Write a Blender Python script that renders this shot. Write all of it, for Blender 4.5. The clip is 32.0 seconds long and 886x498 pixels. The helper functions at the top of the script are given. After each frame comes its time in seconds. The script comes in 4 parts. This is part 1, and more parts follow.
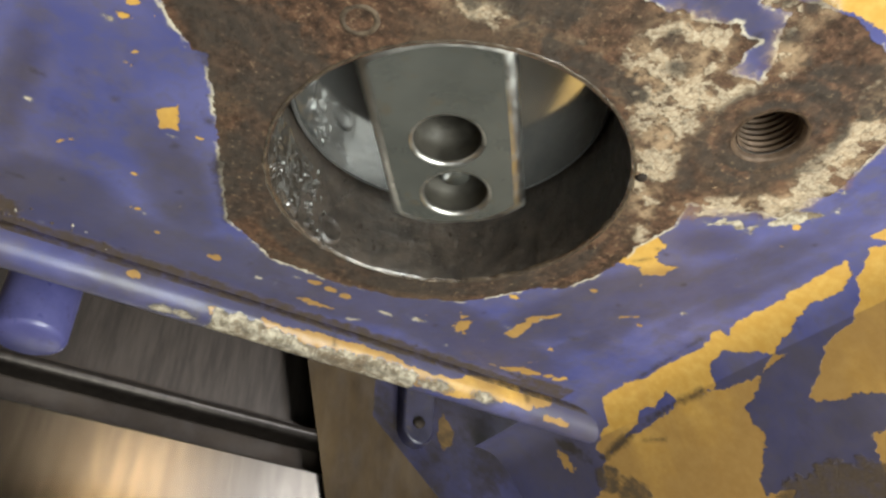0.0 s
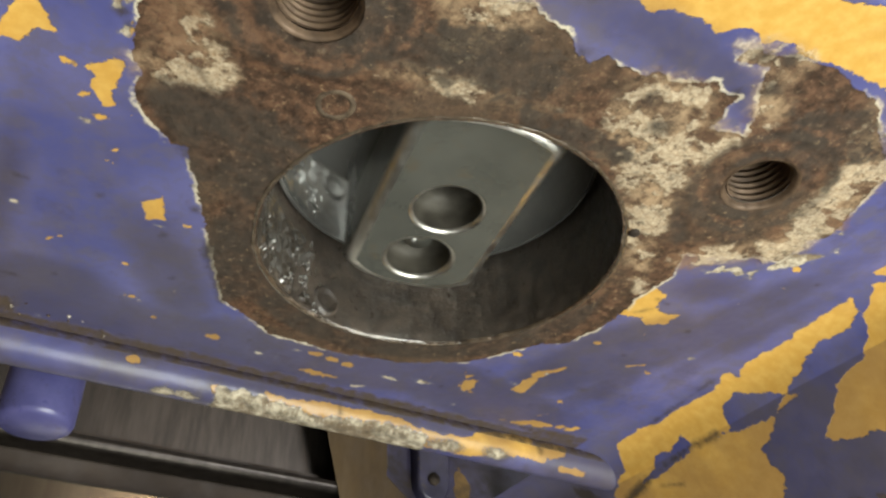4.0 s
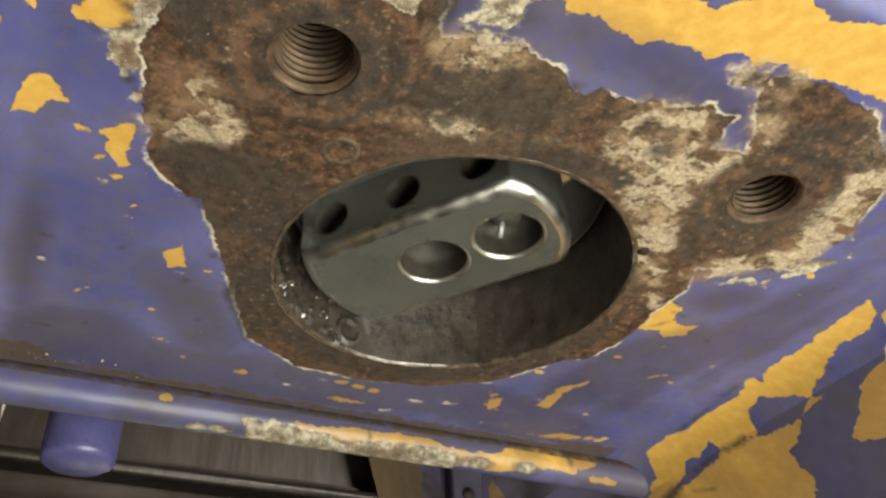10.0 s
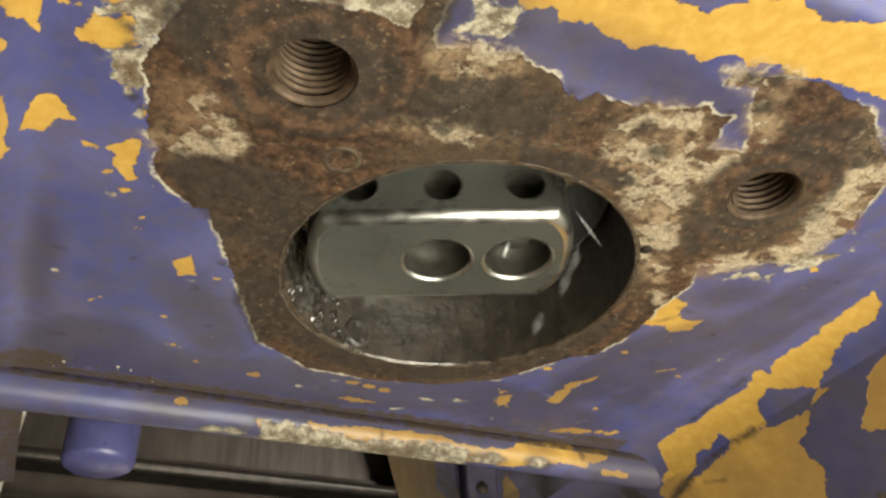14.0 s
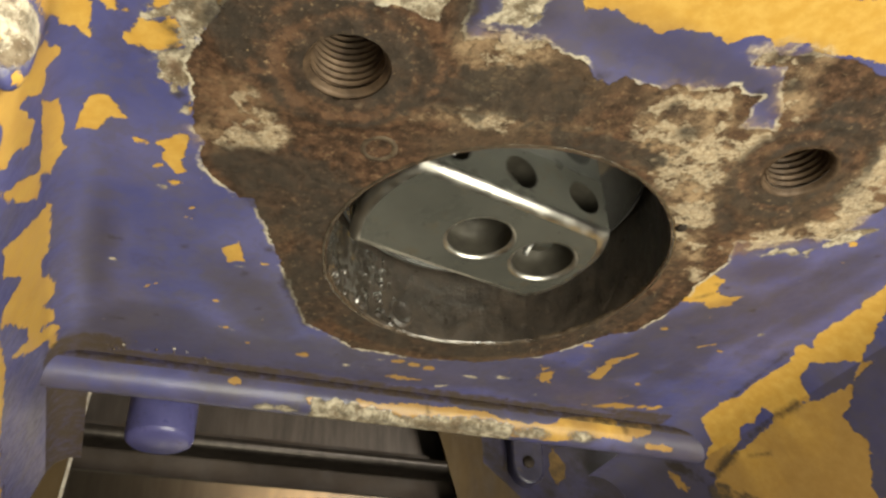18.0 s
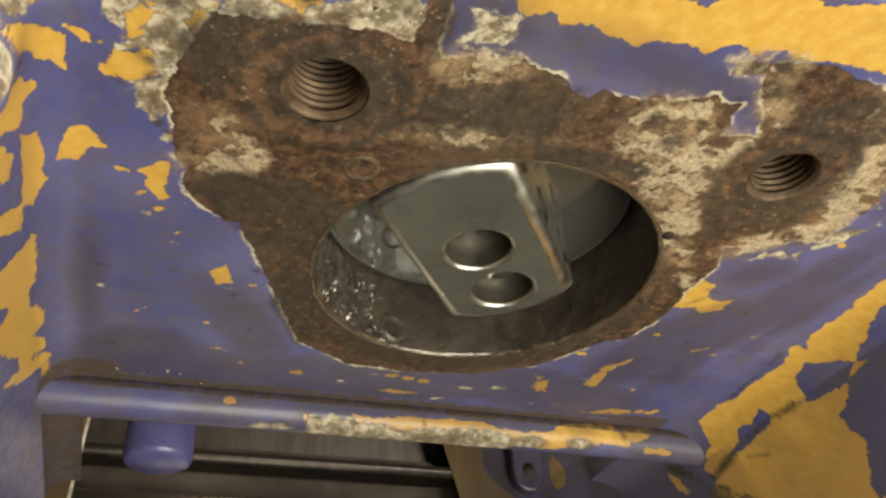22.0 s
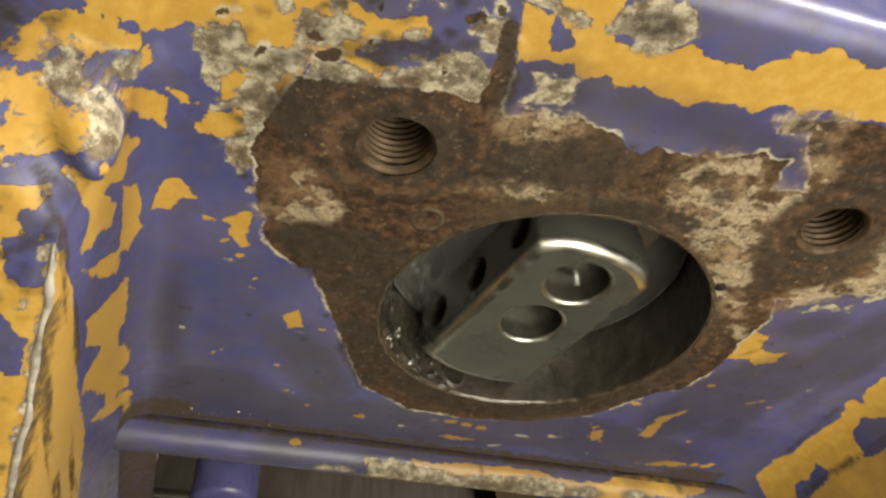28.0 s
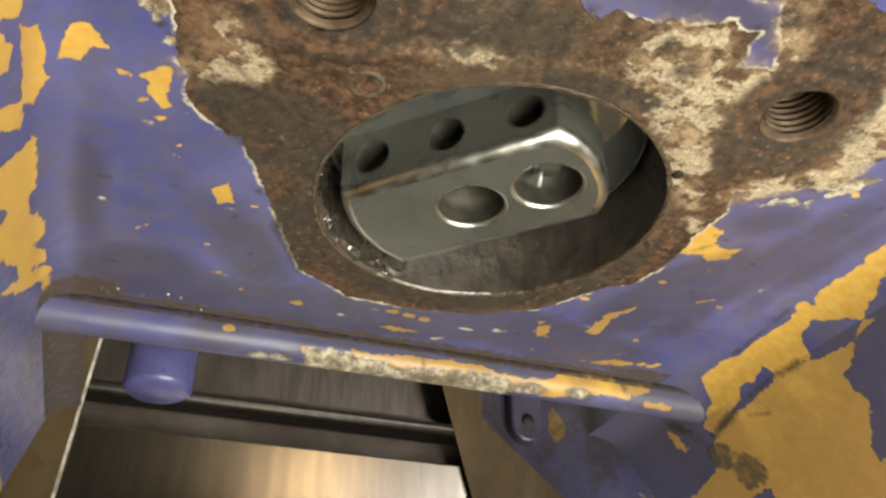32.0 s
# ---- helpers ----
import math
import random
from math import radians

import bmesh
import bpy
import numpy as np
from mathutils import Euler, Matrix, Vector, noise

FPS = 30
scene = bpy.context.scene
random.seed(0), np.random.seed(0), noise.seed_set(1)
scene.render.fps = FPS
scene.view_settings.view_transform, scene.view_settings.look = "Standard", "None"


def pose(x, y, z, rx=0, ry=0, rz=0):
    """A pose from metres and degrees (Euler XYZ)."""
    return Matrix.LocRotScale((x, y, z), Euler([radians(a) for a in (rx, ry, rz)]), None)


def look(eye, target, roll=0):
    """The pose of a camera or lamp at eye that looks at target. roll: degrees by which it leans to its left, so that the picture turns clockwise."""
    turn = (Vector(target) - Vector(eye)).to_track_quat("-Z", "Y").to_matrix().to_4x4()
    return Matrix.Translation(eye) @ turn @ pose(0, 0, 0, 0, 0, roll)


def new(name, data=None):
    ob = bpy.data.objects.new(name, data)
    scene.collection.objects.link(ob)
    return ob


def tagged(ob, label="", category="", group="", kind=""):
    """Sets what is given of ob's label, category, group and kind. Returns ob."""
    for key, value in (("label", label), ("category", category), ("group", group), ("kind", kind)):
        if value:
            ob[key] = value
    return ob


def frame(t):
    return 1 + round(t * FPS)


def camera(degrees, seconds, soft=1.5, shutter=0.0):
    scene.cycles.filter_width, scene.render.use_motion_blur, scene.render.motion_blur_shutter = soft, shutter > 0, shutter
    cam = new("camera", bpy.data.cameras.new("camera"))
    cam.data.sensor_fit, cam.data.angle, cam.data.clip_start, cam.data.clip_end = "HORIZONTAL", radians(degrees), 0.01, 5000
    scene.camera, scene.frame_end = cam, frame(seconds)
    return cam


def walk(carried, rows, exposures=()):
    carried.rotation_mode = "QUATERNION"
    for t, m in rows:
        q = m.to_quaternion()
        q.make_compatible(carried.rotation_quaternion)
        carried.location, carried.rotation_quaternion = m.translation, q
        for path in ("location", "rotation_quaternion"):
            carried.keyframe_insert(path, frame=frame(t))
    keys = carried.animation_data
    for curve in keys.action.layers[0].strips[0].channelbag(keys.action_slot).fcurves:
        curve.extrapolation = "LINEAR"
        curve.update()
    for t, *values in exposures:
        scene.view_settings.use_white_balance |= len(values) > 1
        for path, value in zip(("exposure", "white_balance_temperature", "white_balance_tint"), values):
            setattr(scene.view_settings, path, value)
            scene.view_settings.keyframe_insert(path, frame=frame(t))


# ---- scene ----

# ---------------------------------------------------------------- camera
BASE = 1.4          # height of the machine's underside above the floor
cam = camera(54.5, 32.0, soft=2.5, shutter=0.14)
PATH = (
    (0, -0.0991, -0.1564, 1.2469, -31.99, 35.13, 1.49),
    (1, -0.0992, -0.1542, 1.2442, -31.43, 36.06, 2.20),
    (2, -0.0992, -0.1550, 1.2440, -31.14, 36.64, 2.36),
    (3, -0.0995, -0.1557, 1.2444, -31.20, 37.13, 1.95),
    (3.5, -0.0969, -0.1600, 1.2528, -31.47, 37.05, -0.44),
    (5.5, -0.0970, -0.1673, 1.2614, -30.21, 36.47, -2.65),
    (6, -0.0984, -0.1684, 1.2600, -29.75, 36.76, -2.21),
    (7, -0.1000, -0.1704, 1.2586, -29.14, 37.32, -1.82),
    (8, -0.1003, -0.1699, 1.2575, -28.88, 37.67, -1.71),
    (9, -0.0976, -0.1727, 1.2600, -28.24, 37.43, -2.51),
    (9.5, -0.0964, -0.1740, 1.2613, -27.92, 37.17, -3.15),
    (10, -0.0961, -0.1747, 1.2614, -28.02, 36.84, -3.48),
    (11, -0.0967, -0.1746, 1.2617, -28.14, 36.30, -3.55),
    (12, -0.0956, -0.1754, 1.2619, -27.65, 36.43, -3.52),
    (13, -0.0961, -0.1777, 1.2612, -27.21, 36.38, -3.59),
    (14, -0.0950, -0.1806, 1.2621, -26.58, 36.22, -3.92),
    (14.5, -0.0950, -0.1820, 1.2621, -25.71, 36.33, -3.46),
    (16.5, -0.0943, -0.1876, 1.2619, -22.81, 35.14, -2.97),
    (17, -0.0932, -0.1885, 1.2601, -22.03, 35.23, -2.54),
    (18, -0.0942, -0.1881, 1.2596, -22.26, 34.79, -2.52),
    (19, -0.0941, -0.1867, 1.2598, -22.74, 35.03, -2.78),
    (20, -0.0932, -0.1911, 1.2612, -21.80, 34.89, -3.33),
    (21, -0.0917, -0.1908, 1.2616, -21.94, 34.81, -3.89),
    (22, -0.0911, -0.1915, 1.2628, -22.15, 34.87, -4.37),
    (23, -0.0910, -0.1925, 1.2632, -22.00, 34.98, -4.53),
    (24, -0.0910, -0.1978, 1.2618, -21.35, 35.78, -4.91),
    (24.5, -0.0943, -0.2042, 1.2560, -19.55, 37.07, -3.46),
    (25, -0.0974, -0.2045, 1.2498, -18.04, 38.08, -1.56),
    (25.5, -0.0978, -0.2040, 1.2490, -17.22, 38.48, -0.67),
    (27.5, -0.0981, -0.2041, 1.2468, -16.27, 39.26, 0.12),
    (28, -0.0961, -0.1992, 1.2526, -17.86, 38.98, -1.15),
    (28.5, -0.0948, -0.1967, 1.2543, -18.95, 37.93, -1.79),
    (29, -0.0914, -0.1912, 1.2583, -19.82, 36.34, -1.87),
    (29.5, -0.0816, -0.1870, 1.2571, -20.64, 34.62, -1.98),
    (30, -0.0803, -0.1832, 1.2588, -21.28, 33.34, -2.30),
    (31, -0.0805, -0.1824, 1.2587, -21.50, 32.17, -2.29),
    (32, -0.0845, -0.1837, 1.2542, -20.72, 33.15, -0.79),
)


def heading(x, y, z, yaw, pitch, roll):
    a, b = radians(yaw), radians(pitch)
    ahead = Vector((-math.sin(a) * math.cos(b), math.cos(a) * math.cos(b), math.sin(b)))
    return look((x, y, z), Vector((x, y, z)) + ahead, roll)


walk(cam, [(t, heading(*row)) for t, *row in PATH], [(0, 0.28, 5700, 9), (6, 0.15, 6050, 8), (14, 0.08, 6450, 8), (22, -0.08, 6850, 8), (24, 0.02, 6900, 8), (25.2, -0.30, 6950, 8), (28, -0.36, 6800, 9), (30, 0.15, 6500, 8), (31, 0.3, 6400, 8), (32, 0.35, 6350, 8)])

# ---------------------------------------------------------------- light
world = bpy.data.worlds.new("workshop_air")
scene.world = world
world.use_nodes = True
world.node_tree.nodes["Background"].inputs[0].default_value = (0.5, 0.48, 0.45, 1)
world.node_tree.nodes["Background"].inputs[1].default_value = 0.14


def area_lamp(name, at, toward, size_x, size_y, power, colour):
    data = bpy.data.lights.new(name, "AREA")
    data.shape, data.size, data.size_y, data.energy, data.color = "RECTANGLE", size_x, size_y, power, colour
    ob = new(name, data)
    ob.matrix_world = look(at, toward)
    return ob


# added lamps: unseen key below pointing up, front fill, casing light; two ceiling lamps
area_lamp("unseen_key_lamp", (0.15, -0.42, 0.94), (-0.03, -0.05, 1.40), 0.50, 0.50, 9.6, (1.0, 0.955, 0.80))
# broad fill added from the front; no opening is built for it
area_lamp("added_front_fill", (1.5, -2.3, 1.0), (0.0, 0.0, 1.35), 1.8, 1.9, 8, (1.0, 0.97, 0.88))
# unseen lamp added to brighten the plate's rolled near edge
area_lamp("added_crown_lamp", (0.42, -0.72, 1.585), (0.10, -0.12, 1.45), 0.3, 0.08, 12, (1.0, 0.97, 0.92))
area_lamp("ceiling_lamp_warm", (0.48, -1.7, 2.12), (0.05, 0.4, 1.45), 0.16, 0.30, 3.6, (1.0, 0.66, 0.30))
area_lamp("ceiling_lamp_white", (1.06, -1.7, 2.18), (0.15, 0.4, 1.45), 0.22, 0.30, 3.0, (1.0, 0.92, 0.8))


# ---------------------------------------------------------------- noise and wear fields
def lattice(x, y, cell, seed):
    """Smooth value noise, 0 to 1."""
    x, y = np.asarray(x) / cell + 1000, np.asarray(y) / cell + 1000
    i, j = np.floor(x).astype(np.int64), np.floor(y).astype(np.int64)
    fx, fy = x - i, y - j
    fx, fy = fx * fx * (3 - 2 * fx), fy * fy * (3 - 2 * fy)

    def h(a, b):
        v = (a * 374761393 + b * 668265263 + seed * 1442695041) & 0x7FFFFFFF
        v = ((v ^ (v >> 13)) * 1274126177) & 0x7FFFFFFF
        return ((v ^ (v >> 16)) & 0xFFFF) / 65535.0

    return (h(i, j) * (1 - fx) + h(i + 1, j) * fx) * (1 - fy) + (h(i, j + 1) * (1 - fx) + h(i + 1, j + 1) * fx) * fy


def fractal(x, y, cell, seed, octaves=4):
    total, weight = 0, 0
    for k in range(octaves):
        total = total + lattice(x, y, cell / 2**k, seed + 17 * k) * 0.6**k
        weight += 0.6**k
    return total / weight - 0.5


class Wear:
    """Fields over a sheet's own two coordinates in mm: above 0 inside the worn patch, in mm from its edge."""

    def __init__(self, a, b):
        self.a, self.b, self.fields = a, b, {}
        self.ragged = 4.2 * fractal(a, b, 6.0, 3) + 2.8 * fractal(a, b, 1.9, 5, 2)

    def field(self, name):
        if name not in self.fields:
            self.fields[name] = np.full(self.a.shape, -9.0)
        return self.fields[name]

    def merge(self, name, value, ragged=1.0):
        f = self.field(name)
        np.maximum(f, np.clip(value + self.ragged * ragged, -9, 9), out=f)

    def cut(self, name, value, ragged=1.0):
        f = self.field(name)
        np.minimum(f, np.clip(-(value + self.ragged * ragged), -9, 9), out=f)

    def inside(self, *corners):
        """Signed distance to a patch with these corners."""
        a, b = self.a, self.b
        near, odd = np.full(a.shape, 1e9), np.zeros(a.shape, bool)
        for (x0, y0), (x1, y1) in zip(corners, corners[1:] + corners[:1]):
            dx, dy = x1 - x0, y1 - y0
            k = np.clip(((a - x0) * dx + (b - y0) * dy) / (dx * dx + dy * dy + 1e-9), 0, 1)
            near = np.minimum(near, (a - x0 - k * dx) ** 2 + (b - y0 - k * dy) ** 2)
            if dy:
                odd ^= ((y0 > b) != (y1 > b)) & (a < dx * (b - y0) / dy + x0)
        return np.where(odd, 1, -1) * np.sqrt(near)

    def patch(self, name, *corners, ragged=1.0, grow=0.0):
        self.merge(name, self.inside(*corners) + grow, ragged)

    def hole(self, name, *corners, ragged=1.0):
        self.cut(name, self.inside(*corners), ragged)

    def spot(self, name, x, y, rx, ry=None, turn=0.0, ragged=1.0):
        ry = ry or rx
        c, s = math.cos(radians(turn)), math.sin(radians(turn))
        p, q = (self.a - x) * c + (self.b - y) * s, (self.b - y) * c - (self.a - x) * s
        r = np.hypot(p / rx, q / ry)
        self.merge(name, (1 - r) * min(rx, ry), ragged)

    def line(self, name, x0, y0, x1, y1, half, ragged=1.0):
        dx, dy = x1 - x0, y1 - y0
        k = np.clip(((self.a - x0) * dx + (self.b - y0) * dy) / (dx * dx + dy * dy), 0, 1)
        self.merge(name, half - np.hypot(self.a - x0 - k * dx, self.b - y0 - k * dy), ragged)

    def store(self, mesh):
        for name in ("yel", "rust", "crust", "grey", "dirt", "dark", "warm", "smear"):
            f = self.fields.get(name)
            f = np.full(self.a.shape, -9.0) if f is None else f
            mesh.attributes.new(name, "FLOAT", "POINT").data.foreach_set("value", f.astype(np.float32).ravel())


# ---------------------------------------------------------------- materials
def material(name):
    m = bpy.data.materials.new(name)
    m.use_nodes = True
    t = m.node_tree
    return m, t, t.nodes["Principled BSDF"]


def node(t, kind, **values):
    n = t.nodes.new(kind)
    for key, value in values.items():
        if key == "operation":
            n.operation = value
        elif key == "blend":
            n.data_type, n.blend_type = "RGBA", value
        elif key == "attribute":
            n.attribute_name = value
    return n


def noise_value(t, scale, detail=5.0, rough=0.6, coords="Object", stretch=None):
    where = t.nodes.new("ShaderNodeTexCoord").outputs[coords]
    if stretch:
        mapping = t.nodes.new("ShaderNodeMapping")
        mapping.inputs["Scale"].default_value = stretch
        t.links.new(where, mapping.inputs["Vector"])
        where = mapping.outputs[0]
    n = t.nodes.new("ShaderNodeTexNoise")
    n.inputs["Scale"].default_value, n.inputs["Detail"].default_value, n.inputs["Roughness"].default_value = scale, detail, rough
    t.links.new(where, n.inputs["Vector"])
    return n.outputs["Fac"]


def calc(t, operation, a, b=0.0, c=0.0):
    n = node(t, "ShaderNodeMath", operation=operation)
    for socket, value in zip(n.inputs, (a, b, c)):
        if isinstance(value, (int, float)):
            socket.default_value = value
        else:
            t.links.new(value, socket)
    return n.outputs[0]


def span(t, value, low, high, to_low=0.0, to_high=1.0):
    n = t.nodes.new("ShaderNodeMapRange")
    n.interpolation_type = "SMOOTHSTEP"
    t.links.new(value, n.inputs[0])
    for k, v in enumerate((low, high, to_low, to_high)):
        n.inputs[k + 1].default_value = v
    return n.outputs[0]


def mix(t, fac, a, b):
    n = node(t, "ShaderNodeMix", blend="MIX")
    for socket, value in ((n.inputs[0], fac), (n.inputs[6], a), (n.inputs[7], b)):
        if isinstance(value, (int, float)):
            socket.default_value = value
        elif isinstance(value, tuple):
            socket.default_value = (*value, 1)
        else:
            t.links.new(value, socket)
    return n.outputs[2]


def bumped(t, shader, height, distance, strength=1.0):
    b = t.nodes.new("ShaderNodeBump")
    b.inputs["Strength"].default_value, b.inputs["Distance"].default_value = strength, distance
    t.links.new(height, b.inputs["Height"])
    t.links.new(b.outputs[0], shader.inputs["Normal"])


def worn_paint(name="worn_blue_and_yellow_enamel", shade_amount=0.0):
    """Blue enamel over older yellow, worn through to rust, with crusts and grime where the sheet's fields say."""
    m, t, s = material(name)

    grain = noise_value(t, 900, 6, 0.7)

    def worn(name, fine, soft):
        n = node(t, "ShaderNodeAttribute", attribute=name)
        f = calc(t, "ADD", n.outputs["Fac"], calc(t, "MULTIPLY", calc(t, "SUBTRACT", fine, 0.5), 3.4))
        f = calc(t, "ADD", f, calc(t, "MULTIPLY", calc(t, "SUBTRACT", grain, 0.5), 1.8))
        return span(t, f, -soft, soft), f

    fine = grain
    mid = noise_value(t, 260, 6, 0.65)
    broad = noise_value(t, 28, 4, 0.6)
    speck = noise_value(t, 2200, 3, 0.6)
    blue = mix(t, span(t, broad, 0.35, 0.68), (0.060, 0.064, 0.185), (0.100, 0.099, 0.230))
    blue = mix(t, span(t, mid, 0.52, 0.75, 0, 0.5), blue, (0.10, 0.085, 0.115))
    blue = mix(t, span(t, noise_value(t, 16, 7, 0.72), 0.44, 0.64, 0, 0.62), blue, (0.105, 0.090, 0.105))
    blue = mix(t, span(t, noise_value(t, 95, 8, 0.72), 0.47, 0.62, 0, 0.55), blue, (0.092, 0.082, 0.105))
    blue = mix(t, span(t, noise_value(t, 48, 8, 0.75, stretch=(1, 1, 0.5)), 0.53, 0.66, 0, 0.45), blue, (0.052, 0.046, 0.085))
    blue = mix(t, span(t, speck, 0.66, 0.74, 0, 0.4), blue, (0.16, 0.14, 0.17))
    yellow = mix(t, span(t, mid, 0.35, 0.7), (0.46, 0.265, 0.052), (0.53, 0.33, 0.078))
    yellow = mix(t, span(t, noise_value(t, 40, 6, 0.72), 0.5, 0.66, 0, 0.5), yellow, (0.40, 0.225, 0.05))
    yellow = mix(t, span(t, broad, 0.55, 0.72, 0, 0.4), yellow, (0.42, 0.24, 0.06))
    yellow = mix(t, span(t, speck, 0.68, 0.75, 0, 0.5), yellow, (0.22, 0.13, 0.06))
    rusty = mix(t, span(t, mid, 0.36, 0.64), (0.033, 0.020, 0.013), (0.113, 0.063, 0.037))
    rusty = mix(t, span(t, broad, 0.46, 0.60, 0, 0.6), rusty, (0.078, 0.056, 0.037))
    rusty = mix(t, span(t, noise_value(t, 120, 7, 0.75), 0.50, 0.66, 0, 0.55), rusty, (0.036, 0.026, 0.018))
    rusty = mix(t, span(t, noise_value(t, 75, 5, 0.7), 0.54, 0.70, 0, 0.45), rusty, (0.155, 0.098, 0.056))
    rusty = mix(t, span(t, fine, 0.58, 0.70, 0, 0.62), rusty, (0.28, 0.20, 0.115))
    rusty = mix(t, span(t, speck, 0.62, 0.72, 0, 0.8), rusty, (0.022, 0.016, 0.012))
    pale = mix(t, span(t, fine, 0.38, 0.64), (0.34, 0.262, 0.168), (0.60, 0.515, 0.365))
    grey = mix(t, span(t, mid, 0.38, 0.62), (0.16, 0.130, 0.088), (0.52, 0.46, 0.345))
    grey = mix(t, span(t, noise_value(t, 120, 5, 0.65), 0.50, 0.60, 0, 0.75), grey, (0.13, 0.092, 0.055))
    grey = mix(t, span(t, fine, 0.58, 0.66, 0, 0.7), grey, (0.60, 0.55, 0.44))

    m_yel, _ = worn("yel", mid, 0.14)
    m_rust, f_rust = worn("rust", mid, 0.16)
    m_crust, f_crust = worn("crust", mid, 0.3)
    m_grey, f_grey = worn("grey", mid, 0.25)
    m_dirt, _ = worn("dirt", mid, 1.4)
    m_dark, _ = worn("dark", mid, 1.6)
    m_warm, _ = worn("warm", mid, 1.4)
    m_smear, _ = worn("smear", broad, 4.0)
    greasy = mix(t, mid, (0.028, 0.024, 0.032), (0.066, 0.056, 0.064))
    blue = mix(t, calc(t, "MULTIPLY", m_smear, 0.60), blue, greasy)
    yellow = mix(t, calc(t, "MULTIPLY", m_smear, 0.75), yellow, mix(t, mid, (0.20, 0.115, 0.04), (0.28, 0.165, 0.06)))
    colour = mix(t, m_yel, blue, yellow)
    rim = calc(t, "MULTIPLY", span(t, f_grey, -1.0, -0.1), span(t, fine, 0.42, 0.56))
    colour = mix(t, rim, colour, (0.13, 0.125, 0.16))
    colour = mix(t, m_grey, colour, grey)
    edge = calc(t, "MULTIPLY", span(t, f_rust, -1.3, -0.35), span(t, noise_value(t, 45, 6, 0.7), 0.46, 0.54))
    colour = mix(t, edge, colour, (0.50, 0.45, 0.34))
    colour = mix(t, m_rust, colour, rusty)
    clumps = calc(t, "ADD", noise_value(t, 85, 9, 0.62, stretch=(0.75, 1, 1.25)), calc(t, "ADD", calc(t, "MULTIPLY", calc(t, "SUBTRACT", noise_value(t, 190, 4, 0.6), 0.5), 0.34), calc(t, "MULTIPLY", f_crust, 0.008)))
    spots = calc(t, "MULTIPLY", span(t, clumps, 0.505, 0.545), span(t, mid, 0.34, 0.6, 0.7, 1.0))
    soft_crust = calc(t, "MULTIPLY", span(t, f_crust, -3.5, 2.0), span(t, noise_value(t, 60, 6, 0.7), 0.36, 0.62, 0.35, 0.9))
    colour = mix(t, soft_crust, colour, mix(t, span(t, noise_value(t, 140, 6, 0.7), 0.40, 0.60), (0.088, 0.053, 0.032), (0.34, 0.24, 0.142)))
    m_pale = calc(t, "MULTIPLY", span(t, f_crust, -2.5, 0.5), spots)
    colour = mix(t, calc(t, "MULTIPLY", m_pale, 0.68), colour, pale)
    dark_breakup = span(t, noise_value(t, 85, 8, 0.7), 0.36, 0.60, 0.50, 0.92)
    colour = mix(t, calc(t, "MULTIPLY", m_dark, dark_breakup), colour, mix(t, mid, (0.019, 0.016, 0.013), (0.066, 0.053, 0.041)))
    ruddy = calc(t, "MULTIPLY", span(t, fine, 0.3, 0.6, 0.30, 0.62), calc(t, "SUBTRACT", 1.0, m_pale))
    colour = mix(t, calc(t, "MULTIPLY", m_warm, ruddy), colour, mix(t, mid, (0.085, 0.044, 0.025), (0.205, 0.112, 0.062)))
    colour = mix(t, calc(t, "MULTIPLY", m_dirt, span(t, mid, 0.3, 0.6, 0.55, 0.95)), colour, mix(t, fine, (0.035, 0.026, 0.018), (0.11, 0.08, 0.05)))
    bare = calc(t, "MAXIMUM", m_rust, calc(t, "MULTIPLY", m_grey, 0.6))
    pits = span(t, noise_value(t, 330, 8, 0.75), 0.52, 0.64, 0, 0.62)
    colour = mix(t, calc(t, "MULTIPLY", bare, pits), colour, (0.020, 0.014, 0.010))
    flecks = calc(t, "MULTIPLY", span(t, noise_value(t, 520, 7, 0.75), 0.575, 0.66, 0, 0.75), span(t, noise_value(t, 33, 4, 0.6), 0.40, 0.62))
    colour = mix(t, calc(t, "MULTIPLY", m_rust, flecks), colour, (0.30, 0.215, 0.125))
    # shade put into the colour: uneven darkening toward near-black
    if shade_amount:
        film = span(t, noise_value(t, 22, 6, 0.65), 0.32, 0.62, shade_amount * 0.75, shade_amount)
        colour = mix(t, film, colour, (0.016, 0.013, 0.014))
    t.links.new(colour, s.inputs["Base Color"])
    gloss = calc(t, "MAXIMUM", calc(t, "MAXIMUM", m_rust, m_grey), m_dirt)
    rough = calc(t, "ADD", span(t, mid, 0.3, 0.7, 0.30, 0.46), calc(t, "MULTIPLY", gloss, 0.3))
    t.links.new(rough, s.inputs["Roughness"])
    # dull iron and grime shine far less than enamel; painted-in shade cuts gloss too
    t.links.new(span(t, calc(t, "MAXIMUM", gloss, m_dark), 0.0, 1.0, 0.42 * (1 - 0.8 * shade_amount), 0.12), s.inputs["Specular IOR Level"])
    # relief: enamel coats stand proud of the bare iron
    h = calc(t, "SUBTRACT", 1.0, calc(t, "MULTIPLY", m_yel, 0.35))
    h = calc(t, "SUBTRACT", h, calc(t, "MULTIPLY", calc(t, "MAXIMUM", m_rust, m_grey), 0.7))
    h = calc(t, "ADD", h, calc(t, "MULTIPLY", m_pale, 0.5))
    h = calc(t, "ADD", h, calc(t, "MULTIPLY", calc(t, "MULTIPLY", fine, gloss), 0.7))
    h = calc(t, "ADD", h, calc(t, "MULTIPLY", broad, 0.9))
    bumped(t, s, h, 0.0005)
    return m


